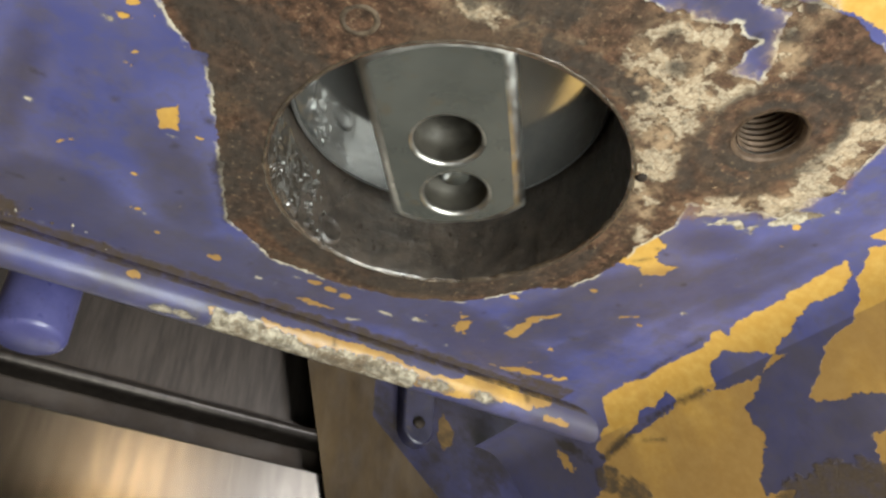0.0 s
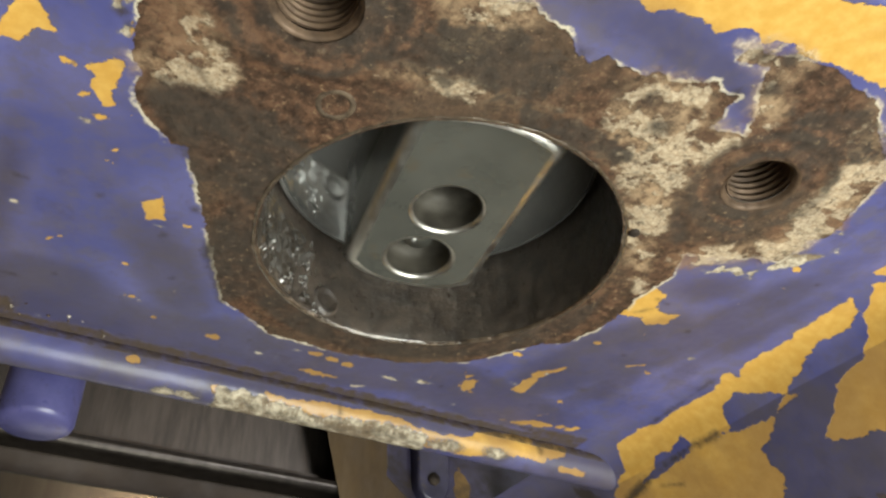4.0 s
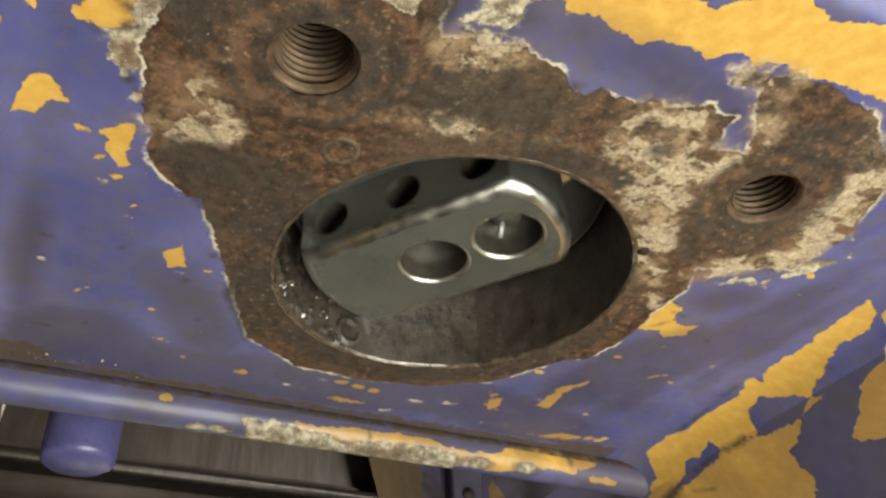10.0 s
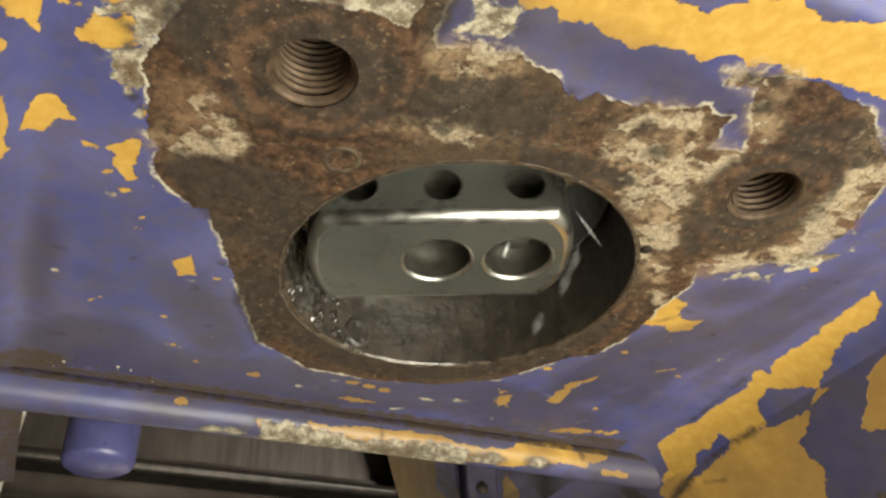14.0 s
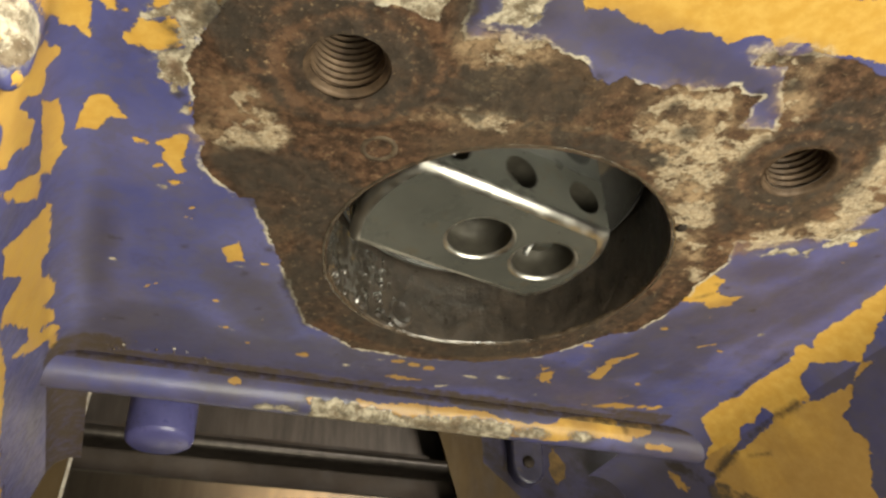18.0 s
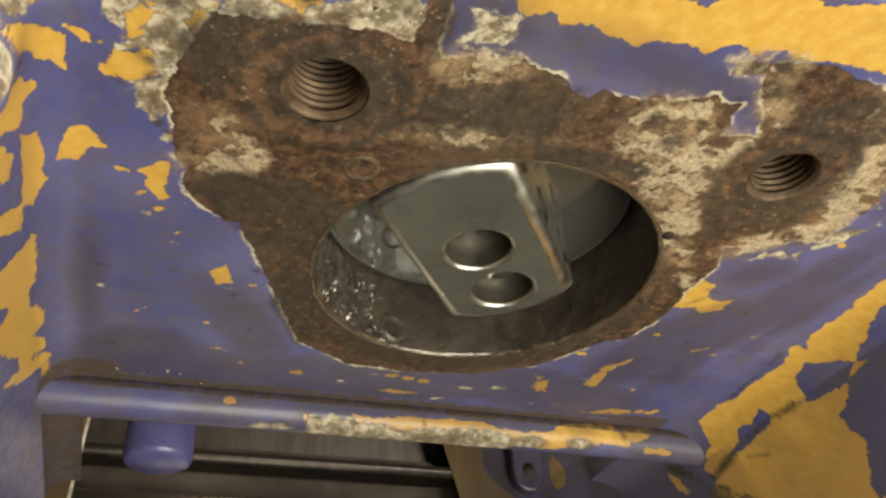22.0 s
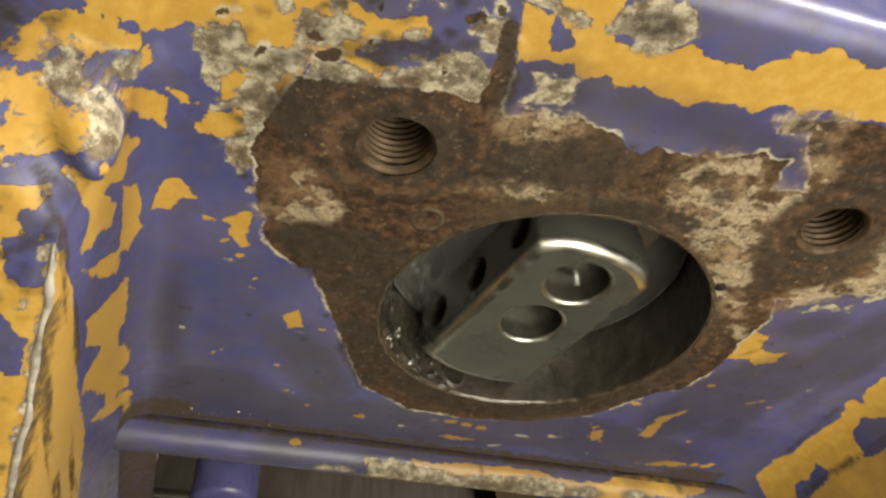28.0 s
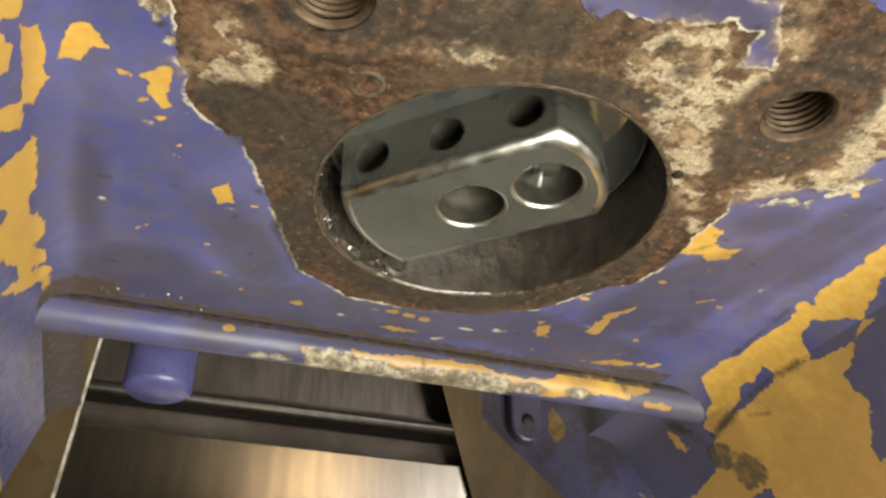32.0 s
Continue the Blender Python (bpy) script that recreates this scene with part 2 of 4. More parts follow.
def plain(name, dark, light, scale, rough, metal=0.0, relief=0.0, stretch=None, spots=None, coat=0.0, even=False):
    m, t, s = material(name)
    f = noise_value(t, scale, 6, 0.65, stretch=stretch)
    colour = mix(t, span(t, f, 0.3, 0.7), dark, light)
    s.inputs["Specular IOR Level"].default_value = 0.5 if rough < 0.5 else 0.2
    if spots:
        colour = mix(t, span(t, noise_value(t, scale * 3.7, 5, 0.7), 0.55, 0.66, 0, 0.8), colour, spots)
    t.links.new(colour, s.inputs["Base Color"])
    t.links.new(span(t, noise_value(t, scale * 2.3, 4, 0.6, stretch=stretch), 0.3, 0.7, rough * (0.95 if even else 0.75), min(1, rough * (1.05 if even else 1.25))), s.inputs["Roughness"])
    s.inputs["Metallic"].default_value = metal
    s.inputs["Coat Weight"].default_value = coat
    s.inputs["Coat Roughness"].default_value = 0.08
    if relief:
        bumped(t, s, f, relief)
    return m


ENAMEL = worn_paint()
# copy of the enamel with the bracket's shade painted in
SHADED_ENAMEL = worn_paint("shade_darkened_enamel", 0.80)
BLUE = plain("blue_enamel", (0.048, 0.048, 0.15), (0.085, 0.082, 0.21), 60, 0.36, relief=0.0002, spots=(0.05, 0.045, 0.12))
# mustard taken far down, so the plates' shade sits in the colour
MUSTARD = plain("shade_darkened_mustard", (0.034, 0.023, 0.012), (0.070, 0.047, 0.021), 22, 0.8, relief=0.0003, spots=(0.055, 0.037, 0.02), stretch=(1, 1, 0.4))
OCHRE = plain("yellow_enamel", (0.44, 0.25, 0.05), (0.53, 0.33, 0.08), 45, 0.45, relief=0.0003, spots=(0.36, 0.21, 0.06))
# darker copy of the blue enamel, holding the lug's shade in its colour
SHADED_BLUE = plain("shade_darkened_blue", (0.014, 0.013, 0.028), (0.030, 0.028, 0.060), 90, 0.45, relief=0.0004, spots=(0.05, 0.04, 0.03))
WET_BORE = plain("wet_black_iron", (0.026, 0.021, 0.017), (0.066, 0.052, 0.040), 110, 0.36, 0.0, relief=0.0016, spots=(0.075, 0.058, 0.042), coat=0.3)
BARE_RIM = plain("scuffed_rim", (0.05, 0.04, 0.03), (0.42, 0.38, 0.32), 240, 0.35, 0.6, relief=0.0008)
THREAD = plain("rusty_thread_steel", (0.050, 0.033, 0.021), (0.125, 0.084, 0.053), 160, 0.5, 0.3, relief=0.0003)
HOLE_END = plain("dark_hole_end", (0.012, 0.009, 0.007), (0.03, 0.022, 0.016), 200, 0.7)
ROTOR_STEEL = plain("satin_oiled_steel", (0.082, 0.083, 0.072), (0.118, 0.118, 0.102), 30, 0.31, 0.40, relief=0.00004, spots=(0.115, 0.098, 0.070))
DISC_STEEL = plain("polished_wet_steel", (0.36, 0.37, 0.36), (0.50, 0.51, 0.49), 40, 0.085, 0.9)
# hole insides, a darker steel than the rotor's faces
HOLE_STEEL = plain("dark_bored_steel", (0.030, 0.027, 0.021), (0.066, 0.060, 0.048), 120, 0.55, 0.2, relief=0.0001)
PLUG = plain("tan_scaled_iron", (0.045, 0.032, 0.021), (0.11, 0.082, 0.054), 300, 0.7, relief=0.0004)
DISC_RIM = plain("scuffed_disc_rim", (0.18, 0.185, 0.18), (0.36, 0.36, 0.34), 80, 0.38, 0.5, relief=0.0002)
WET_RIM = plain("wet_worn_iron", (0.035, 0.027, 0.019), (0.12, 0.09, 0.06), 240, 0.22, 0.2, relief=0.0008, coat=1.0)
WET_FILM = plain("water_film_on_iron", (0.022, 0.018, 0.014), (0.055, 0.046, 0.036), 150, 0.05, 0.0, relief=0.00005, coat=1.0)
WET_FILM.node_tree.nodes["Principled BSDF"].inputs["Specular IOR Level"].default_value = 1.0
# brighter copy of the rotor's steel; edge highlights are put into its colour
BRIGHT_EDGE = plain("highlight_bright_steel", (0.50, 0.49, 0.45), (0.66, 0.65, 0.60), 90, 0.36, 1.0)
BRUSHED = plain("brushed_stainless", (0.095, 0.086, 0.076), (0.122, 0.112, 0.099), 14, 0.22, 0.95, stretch=(12, 12, 1), even=True)
# darker copy of the brushed steel; its dark reflection is put into the colour
DARKENED_STEEL = plain("reflection_darkened_steel", (0.022, 0.018, 0.015), (0.043, 0.036, 0.030), 16, 0.40, 0.7, stretch=(8, 8, 1), even=True)
PALE_EDGE = plain("scraped_bright_edge", (0.20, 0.17, 0.13), (0.62, 0.58, 0.50), 160, 0.42, 0.2, relief=0.0006)
# slot and inner cavity: their darkness is put into this brown
DARK_GAP = plain("dark_brown_steel", (0.030, 0.023, 0.018), (0.050, 0.039, 0.030), 20, 0.8, 0.0)
CONCRETE = plain("workshop_concrete", (0.22, 0.21, 0.19), (0.34, 0.32, 0.29), 3, 0.8, relief=0.002)
PLASTER = plain("workshop_wall_paint", (0.55, 0.52, 0.47), (0.66, 0.63, 0.57), 2, 0.8)
WATER = plain("clear_water", (0.90, 0.90, 0.90), (0.97, 0.97, 0.97), 50, 0.12, 0.0)
WATER.node_tree.nodes["Principled BSDF"].inputs["Transmission Weight"].default_value = 0.82
WATER.node_tree.nodes["Principled BSDF"].inputs["IOR"].default_value = 1.33


# ---------------------------------------------------------------- building helpers
def place(x, d, q):
    """mm on the machine: x across, d up into it, q from the bore's axis towards the viewer."""
    return Vector((x * 0.001, -q * 0.001, BASE + d * 0.001))


def mesh_ob(name, verts, faces, mat, parent=None, label="", smooth=True):
    me = bpy.data.meshes.new(name)
    me.from_pydata([tuple(v) for v in verts], [], [tuple(f) for f in faces])
    me.materials.append(mat)
    if smooth:
        me.polygons.foreach_set("use_smooth", [True] * len(me.polygons))
    me.update()
    ob = new(name, me)
    if parent:
        ob.parent = parent
    if label:
        tagged(ob, label)
    return ob


def part(name, bm, mat, parent=None, label="", smooth=True):
    me = bpy.data.meshes.new(name)
    bmesh.ops.recalc_face_normals(bm, faces=bm.faces)
    for f in bm.faces:
        f.smooth = smooth
    bm.to_mesh(me)
    bm.free()
    me.materials.append(mat)
    ob = new(name, me)
    if parent:
        ob.parent = parent
    if label:
        tagged(ob, label)
    return ob


def thing(name, label, category, kind="", group=""):
    return tagged(new(name), label, category, group, kind)


def grid_faces(rows, cols, closed=False):
    out = []
    for i in range(rows - 1):
        for j in range(cols if closed else cols - 1):
            k = (j + 1) % cols
            out.append((i * cols + j, i * cols + k, (i + 1) * cols + k, (i + 1) * cols + j))
    return out


def turned(name, profile, mat, parent, centre, label="", steps=96, start=0.0, sweep=360.0, wobble=0.0, seed=1):
    """A surface turned round the bore's direction: profile of (radius, d) in mm, centre (x, q)."""
    closed = sweep >= 360
    n = steps if closed else steps + 1
    verts = []
    for r, d in profile:
        for k in range(n):
            a = radians(start + sweep * k / steps)
            w = wobble * (noise.noise(Vector((r * math.cos(a) * 0.25, r * math.sin(a) * 0.25, d * 0.25 + seed))))
            verts.append(place(centre[0] + (r + w) * math.cos(a), d, centre[1] + (r + w) * math.sin(a)))
    return mesh_ob(name, verts, grid_faces(len(profile), n, closed), mat, parent, label)


def box(bm, lo, hi, bevel=0.0):
    made = bmesh.ops.create_cube(bm, size=1)["verts"]
    for v in made:
        v.co = Vector([lo[k] + (v.co[k] + 0.5) * (hi[k] - lo[k]) for k in range(3)])
    if bevel:
        edges = list({e for v in made for e in v.link_edges})
        bmesh.ops.bevel(bm, geom=edges, offset=bevel, segments=2, affect="EDGES", profile=0.5)


# ---------------------------------------------------------------- the machine's housing
housing = thing("machine_housing", "old cast-iron machine housing, chipped blue over yellow enamel, rusted bore", "machine")
BORES = ((0, 0, 50.0), (-62.3, 60.0, 9.6), (58.6, 62.0, 9.6))


def crown(r):
    """Row height to (q, d): the sheet rolls upward past its near edge."""
    r = np.asarray(r, float)
    a = np.clip((r - 113) / 7.0, 0, math.pi / 2)
    q = np.where(r < 113, r, 113 + 7 * np.sin(a))
    d = np.where(r < 113, 0.0, 7 * (1 - np.cos(a))) + np.maximum(0, r - 113 - 3.5 * math.pi)
    return q, d


def sheet(name, X, D, Q, wear, label, parent=housing, drop=(), mat=None):
    rows, cols = X.shape
    co = np.stack([X, D, Q], -1).reshape(-1, 3).copy()
    idx = np.arange(rows * cols).reshape(rows, cols)
    quads = np.stack([idx[:-1, :-1], idx[:-1, 1:], idx[1:, 1:], idx[1:, :-1]], -1).reshape(-1, 4)
    for cx, cq, r in drop:
        mid = co[quads].mean(1)
        quads = quads[np.hypot(mid[:, 0] - cx, mid[:, 2] - cq) > r]
        used = np.zeros(len(co), bool)
        used[quads.ravel()] = True
        off = co[:, [0, 2]] - (cx, cq)
        dist = np.hypot(off[:, 0], off[:, 1])
        near = used & (dist < r + 0.45)
        co[near, 0] = cx + off[near, 0] / dist[near] * r
        co[near, 2] = cq + off[near, 1] / dist[near] * r
    me = bpy.data.meshes.new(name)
    me.from_pydata([(x * 0.001, -q * 0.001, BASE + d * 0.001) for x, d, q in co], [], quads.tolist())
    me.materials.append(mat or ENAMEL)
    me.polygons.foreach_set("use_smooth", [True] * len(me.polygons))
    wear.store(me)
    ob = new(name, me)
    ob.parent = parent
    return tagged(ob, label)


def smears(w, x, r):
    """Greasy smears over the blue, running on across the folds; x, r are the plate's own mm."""
    rag = 7 * fractal(x, r, 14, 63, 4)
    for cx, cr, rx, ry, turn in ((-110, -34, 5, 26, 0), (-92, -68, 22, 14, 0), (-62, -46, 10, 30, 30), (-20, -77, 60, 7, 0), (40, -75, 40, 7, 0), (92, -34, 7, 34, -8), (112, 10, 6, 30, -8), (-30, -74, 90, 14, 3), (45, -68, 56, 16, -8), (78, -28, 16, 38, -22), (100, 10, 10, 40, -12), (10, 86, 32, 6, -5), (-34, 88, 11, 6, 0), (80, 20, 12, 6, 20)):
        c, n = math.cos(radians(turn)), math.sin(radians(turn))
        away = np.hypot(((x - cx) * c + (r - cr) * n) / rx, ((r - cr) * c - (x - cx) * n) / ry)
        w.merge("smear", (1 - away) * min(rx, ry) + rag, 0.0)


def corner(w):
    """Chips and grime round the fold between plate and left wall, in the plate's mm."""
    w.patch("yel", (-118, 23), (-118, 26), (-114, 35), (-110, 34), (-106, 28), (-108, 28), (-110, 28), (-112, 22), (-114, 22), ragged=0.25)
    w.patch("yel", (-116, 64), (-112, 63), (-108, 60), (-112, 60), ragged=0.3)
    w.patch("yel", (-124, 74), (-121, 76), (-120, 72), (-125, 70), ragged=0.4)
    w.patch("yel", (-130, 86), (-122, 79), (-118, 78), (-111, 82), (-106, 78), (-100, 90), (-105, 108), (-130, 104), ragged=0.5)
    w.patch("grey", (-112, 80), (-108, 82), (-102, 84), (-100, 76), (-105, 70), (-109, 74), ragged=0.8)
    w.spot("dirt", -112, -84, 13, 6)
    w.merge("dirt", -86.0 - w.b, 0.8)


def front_plate():
    x, r = np.meshgrid(np.arange(-108.5, 114.01, 0.6), np.arange(-91, 168, 0.6))
    q, d = crown(r)
    w = Wear(x, r)
    # bare rusted iron round the bore and the bolt holes
    w.patch("rust", (-90, 68), (-94, 57), (-95, 49), (-93, 45), (-92, 35), (-91, 29), (-88, 26), (-88, 18), (-84, 13), (-80, 10), (-77, 7), (-73, 7), (-70, 0), (-67, -4), (-62, -16), (-56, -28), (-45, -51), (-26, -63), (-2, -64), (19, -61), (39, -50), (54, -29), (61, -25), (65, -12), (66, -2), (64, 8), (66, 20), (61, 31), (67, 33), (79, 38), (81, 40), (88, 40), (88, 51), (92, 55), (84, 80), (60, 96), ragged=0.35)
    w.patch("rust", (-90, 68), (-88, 74), (-78, 76), (-65, 78), (-56, 80), (-48, 78), (-48, 87), (-50, 101), (-47, 101), (-44, 88), (-43, 78), (-36, 60), (-80, 50), ragged=0.35)
    w.hole("rust", (-43, 78), (-41, 75), (-35, 78), (-32, 77), (-25, 81), (-22, 79), (-16, 78), (-13, 78), (-10, 75), (-5, 73), (-3, 77), (2, 76), (8, 76), (9, 79), (12, 79), (14, 78), (20, 81), (24, 83), (26, 81), (31, 82), (31, 78), (32, 75), (32, 71), (36, 72), (42, 73), (38, 81), (32, 88), (31, 91), (23, 90), (22, 93), (20, 110), (-44, 110), ragged=0.35)
    w.patch("rust", (22, 93), (23, 90), (31, 91), (33, 88), (42, 78), (62, 80), (60, 96), (44, 98), (36, 96), ragged=0.35)
    w.spot("grey", 46, 77, 3.5, 1.0, 60, ragged=0.4)
    # pale speckled crusts
    w.patch("crust", (8, 77), (14, 79), (24, 80), (34, 72), (41, 73), (40, 62), (41, 50), (52, 30), (62, 10), (54, 16), (30, 44), (16, 52), (9, 62))
    w.patch("crust", (-42, 76), (-35, 79), (-24, 80), (-22, 78), (-25, 74), (-26, 69), (-29, 61), (-34, 64), (-38, 68), ragged=0.7, grow=0.6)
    w.patch("crust", (-88, 46), (-84, 47), (-79, 42), (-76, 37), (-72, 33), (-74, 29), (-81, 29), (-86, 25), (-90, 27), (-86, 31), (-86, 36), (-87, 42), ragged=0.5, grow=1.6)
    w.patch("crust", (77, 39), (77, 43), (83, 48), (86, 49), (86, 42), (83, 39), ragged=0.3, grow=1.0)
    w.patch("crust", (22, 94), (28, 94), (31, 96), (37, 96), (38, 90), (44, 82), (43, 77), (40, 78), (31, 90), (25, 91), ragged=0.4, grow=0.6)
    w.line("crust", -43, 51, -31, 55, 1.4, ragged=0.8)
    w.patch("crust", (20, 93), (27, 97), (34, 98), (38, 90), (42, 80), (38, 78), (32, 90), (27, 91), ragged=0.6)
    w.patch("crust", (60, 96), (84, 82), (89, 60), (90, 48), (80, 46), (76, 58), (74, 74))
    w.spot("crust", -28, 54, 14, 2.2, 8)
    w.spot("crust", 70, 34, 10, 3, 40)
    # paler, dirtier bare ground between coats
    w.patch("grey", (-112, 80), (-108, 82), (-102, 84), (-100, 80), (-86, 82), (-88, 74), (-90, 68), (-94, 56), (-94, 43), (-100, 44), (-102, 51), (-96, 54), (-99, 62), (-104, 60), (-102, 63), (-108, 68), (-109, 74), ragged=0.8)
    for bare in ("hole", "patch"):
        for zone in (((-105, 71), (-98, 73), (-96, 71), (-101, 67), (-101, 64), (-103, 63), (-104, 67)), ((-105, 58), (-100, 60), (-98, 54), (-101, 51), (-108, 52)), ((-101, 84), (-91, 87), (-91, 82), (-96, 79), (-100, 80)), ((-93, 70), (-89, 76), (-86, 78), (-89, 70), (-91, 68))):
            if bare == "hole":
                w.hole("grey", *zone, ragged=0.8)
            else:
                w.patch("yel", *zone, ragged=0.8)
    w.patch("grey", (-100, 52), (-96, 54), (-94, 46), (-95, 42), (-99, 44), ragged=0.4)
    w.patch("warm", (-99, 50), (-97, 50), (-96, 46), (-98, 45), ragged=0.4)
    w.patch("grey", (-91, 89), (-88, 92), (-86, 90), (-82, 93), (-78, 92), (-78, 88), (-84, 84), (-89, 82), ragged=0.5)
    w.patch("grey", (-86, 81), (-81, 81), (-72, 79), (-62, 86), (-56, 91), (-52, 91), (-48, 87), (-48, 77), (-56, 79), (-72, 76), (-87, 74), ragged=0.8)
    w.patch("grey", (-54, 100), (-49, 102), (-47, 94), (-51, 92), ragged=0.5)
    w.patch("grey", (-29, 106), (-26, 113), (-20, 115), (-13, 114), (-10, 108), (-12, 105), (-16, 102), (-22, 102), (-22, 104), (-28, 104), ragged=0.6)
    w.patch("grey", (-40, 90), (-35, 90), (-28, 91), (-29, 86), (-32, 82), (-39, 81), (-36, 85), ragged=0.6)
    w.patch("grey", (-36, 84), (-30, 82), (-28, 86), (-34, 88), ragged=1.2)
    w.line("grey", -48, 108, -34, 105, 1.1, ragged=0.6)
    # older yellow coat showing
    w.patch("yel", (-48, 106), (-41, 105), (-42, 110), (-28, 114), (-28, 109), (-28, 104), (-22, 102), (-15, 102), (-10, 106), (-3, 104), (7, 104), (13, 111), (18, 112), (20, 114), (29, 112), (30, 111), (45, 116), (90, 112), (110, 96), (95, 92), (70, 99), (44, 99), (36, 98), (28, 98), (24, 96), (18, 97), (14, 93), (10, 94), (8, 95), (6, 94), (2, 94), (-2, 90), (-6, 92), (-11, 91), (-14, 93), (-20, 91), (-22, 93), (-26, 92), (-28, 90), (-32, 94), (-44, 92), (-46, 98), ragged=0.5)
    w.hole("yel", (-40, 101), (-40, 105), (-38, 103), (-34, 100), (-34, 98), (-38, 96), ragged=0.4)
    w.hole("yel", (58, 106), (72, 112), (86, 110), (80, 106), (70, 102), (62, 102), ragged=0.6)
    w.patch("yel", (-130, 86), (-122, 79), (-118, 78), (-111, 82), (-106, 72), (-104, 67), (-103, 63), (-100, 60), (-99, 65), (-94, 66), (-86, 78), (-80, 81), (-75, 88), (-64, 92), (-64, 94), (-66, 97), (-75, 94), (-78, 95), (-85, 98), (-92, 104), (-110, 108), (-130, 104), ragged=0.5)
    w.patch("yel", (-124, 74), (-121, 76), (-120, 72), (-125, 70), ragged=0.4)
    w.patch("yel", (-116, 64), (-112, 63), (-108, 60), (-112, 60), ragged=0.3)
    w.patch("yel", (-106, 56), (-103, 58), (-99, 62), (-96, 58), (-96, 54), (-102, 51), (-104, 52), (-107, 53), ragged=0.4)
    w.patch("yel", (-118, 23), (-118, 26), (-114, 35), (-110, 34), (-106, 28), (-108, 28), (-110, 28), (-112, 22), (-114, 22), ragged=0.25)
    w.patch("yel", (-96, 25), (-92, 27), (-91, 22), (-93, 17), (-91, 13), (-93, 12), (-95, 15), (-97, 16), (-97, 20), (-98, 21), ragged=0.45)
    w.spot("yel", -97.5, 13.5, 1.3, 0.8, 50, ragged=0.2)
    w.patch("yel", (-82, 82), (-76, 83), (-71, 82), (-68, 83), (-68, 80), (-72, 78), (-76, 80), ragged=0.4)
    w.patch("yel", (-60, 85), (-60, 89), (-56, 90), (-56, 85), (-57, 82), ragged=0.4)
    w.patch("yel", (-77, -18), (-73, -13), (-70, -22), (-74, -24), ragged=0.25)
    w.spot("yel", -41, -73, 2.0, 1.6, ragged=0.2)
    w.patch("yel", (64, -59), (63, -45), (69, -41), (71, -38), (67, -48), (67, -60), ragged=0.6, grow=0.3)
    w.patch("yel", (42, -57), (48, -59), (51, -68), (46, -67), ragged=1.3)
    w.patch("yel", (-16, -80), (-5, -78), (4, -80), (-3, -83), ragged=1.4)
    w.patch("yel", (65, -4), (64, 6), (66, 13), (71, 12), (74, 4), (82, 5), (83, 0), (77, -4), (73, 0), ragged=0.6, grow=0.3)
    w.spot("yel", -69, -62, 2.0, 1.0, ragged=0.3)
    w.spot("yel", -93, 8, 1.4, 1.2, ragged=0.3)
    w.spot("yel", -103, 21, 1.6, 0.9, ragged=0.3)
    w.spot("yel", 88, -79, 12, 2.2, 12, ragged=1.0)
    for px, pq, pr in ((-8, -68, 1.6), (-2, -69, 1.5), (4, -70, 1.7), (-58, 2, 0.8), (50, -38, 1.3), (56, -24, 1.5), (96, 40, 1.8), (-88, -6, 0.7), (84, -60, 1.0), (-116, 68, 0.8), (-118, 72, 0.9), (-98, 46, 0.7), (70, -20, 1.0), (98, -28, 0.8)):
        w.spot("yel", px, pq, pr * 1.3, pr * 0.8, ragged=0.35)
    w.spot("grey", 20, -72, 2.0, 0.9, ragged=0.3)
    w.spot("grey", 32, -69, 2.4, 0.9, ragged=0.3)
    w.spot("grey", 92, 42, 8, 2.5, 50)
    w.spot("grey", 78, 30, 7, 2.0, 20, ragged=1.6)
    # dark colour put on the machined pad round the first hole, foot of the bore, recess and groove
    w.spot("dark", -66, 62, 28, 16, -10, ragged=1.2)
    w.spot("dark", -84, 66, 8, 7, ragged=1.4)
    w.spot("dark", 48, -23, 6.5, 5, -60, ragged=0.4)
    w.spot("dark", 36, 88, 2.2, 1.6, ragged=0.4)
    w.patch("dark", (-58, -16), (-50, -12), (-49, -22), (-38, -42), (-45, -52), (-57, -30), ragged=0.2, grow=1.0)
    w.patch("dark", (-83, 81), (-80, 86), (-68, 90), (-59, 90), (-62, 87), (-68, 85), (-71, 82), (-76, 84), ragged=0.4, grow=0.8)
    w.patch("dark", (-28, 106), (-24, 111), (-16, 112), (-13, 108), (-18, 106), (-24, 104), ragged=0.5)
    w.line("dark", -49, 101, -44, 87, 1.3, ragged=0.3)
    w.line("dark", -44, 87, -42, 77, 2.2, ragged=0.4)
    for px, pq, pr in ((-96, 74, 1.6), (-106, 76, 1.4), (-99, 58, 1.2), (-92, 78, 1.8), (-104, 81, 1.2), (-97, 66, 1.5), (27, 93, 1.8), (33, 95, 1.4), (36, 86, 1.6), (30, 82, 1.3), (-8, 75, 1.2), (14, 72, 2.0), (22, 66, 2.4), (62, 90, 2.0)):
        w.spot("dark", px, pq, pr * 1.2, pr, ragged=0.4)
    for cx, cq, seen in ((-62.3, 60, 1.0), (58.6, 62, 0.2)):
        away = np.hypot(x - cx, r - cq)
        w.merge("warm", seen * 2.0 - 0.4 - np.abs(away - 15.0) - 1.5 * np.clip((r - cq) / 15, 0, 1), 1.3)
        w.merge("warm", seen * 1.4 - 0.8 - np.abs(away - 20.5), 1.5)
        w.merge("dark", 1.3 - np.abs(away - 18.0), 1.2)
        w.merge("dark", 0.8 - np.abs(away - 11.6), 0.9)
    w.spot("warm", -84, 40, 5, 10, 20, ragged=1.6)
    w.spot("warm", 66, 30, 8, 5, 40, ragged=2.0)
    w.spot("warm", 88, 62, 5, 4, ragged=1.5)
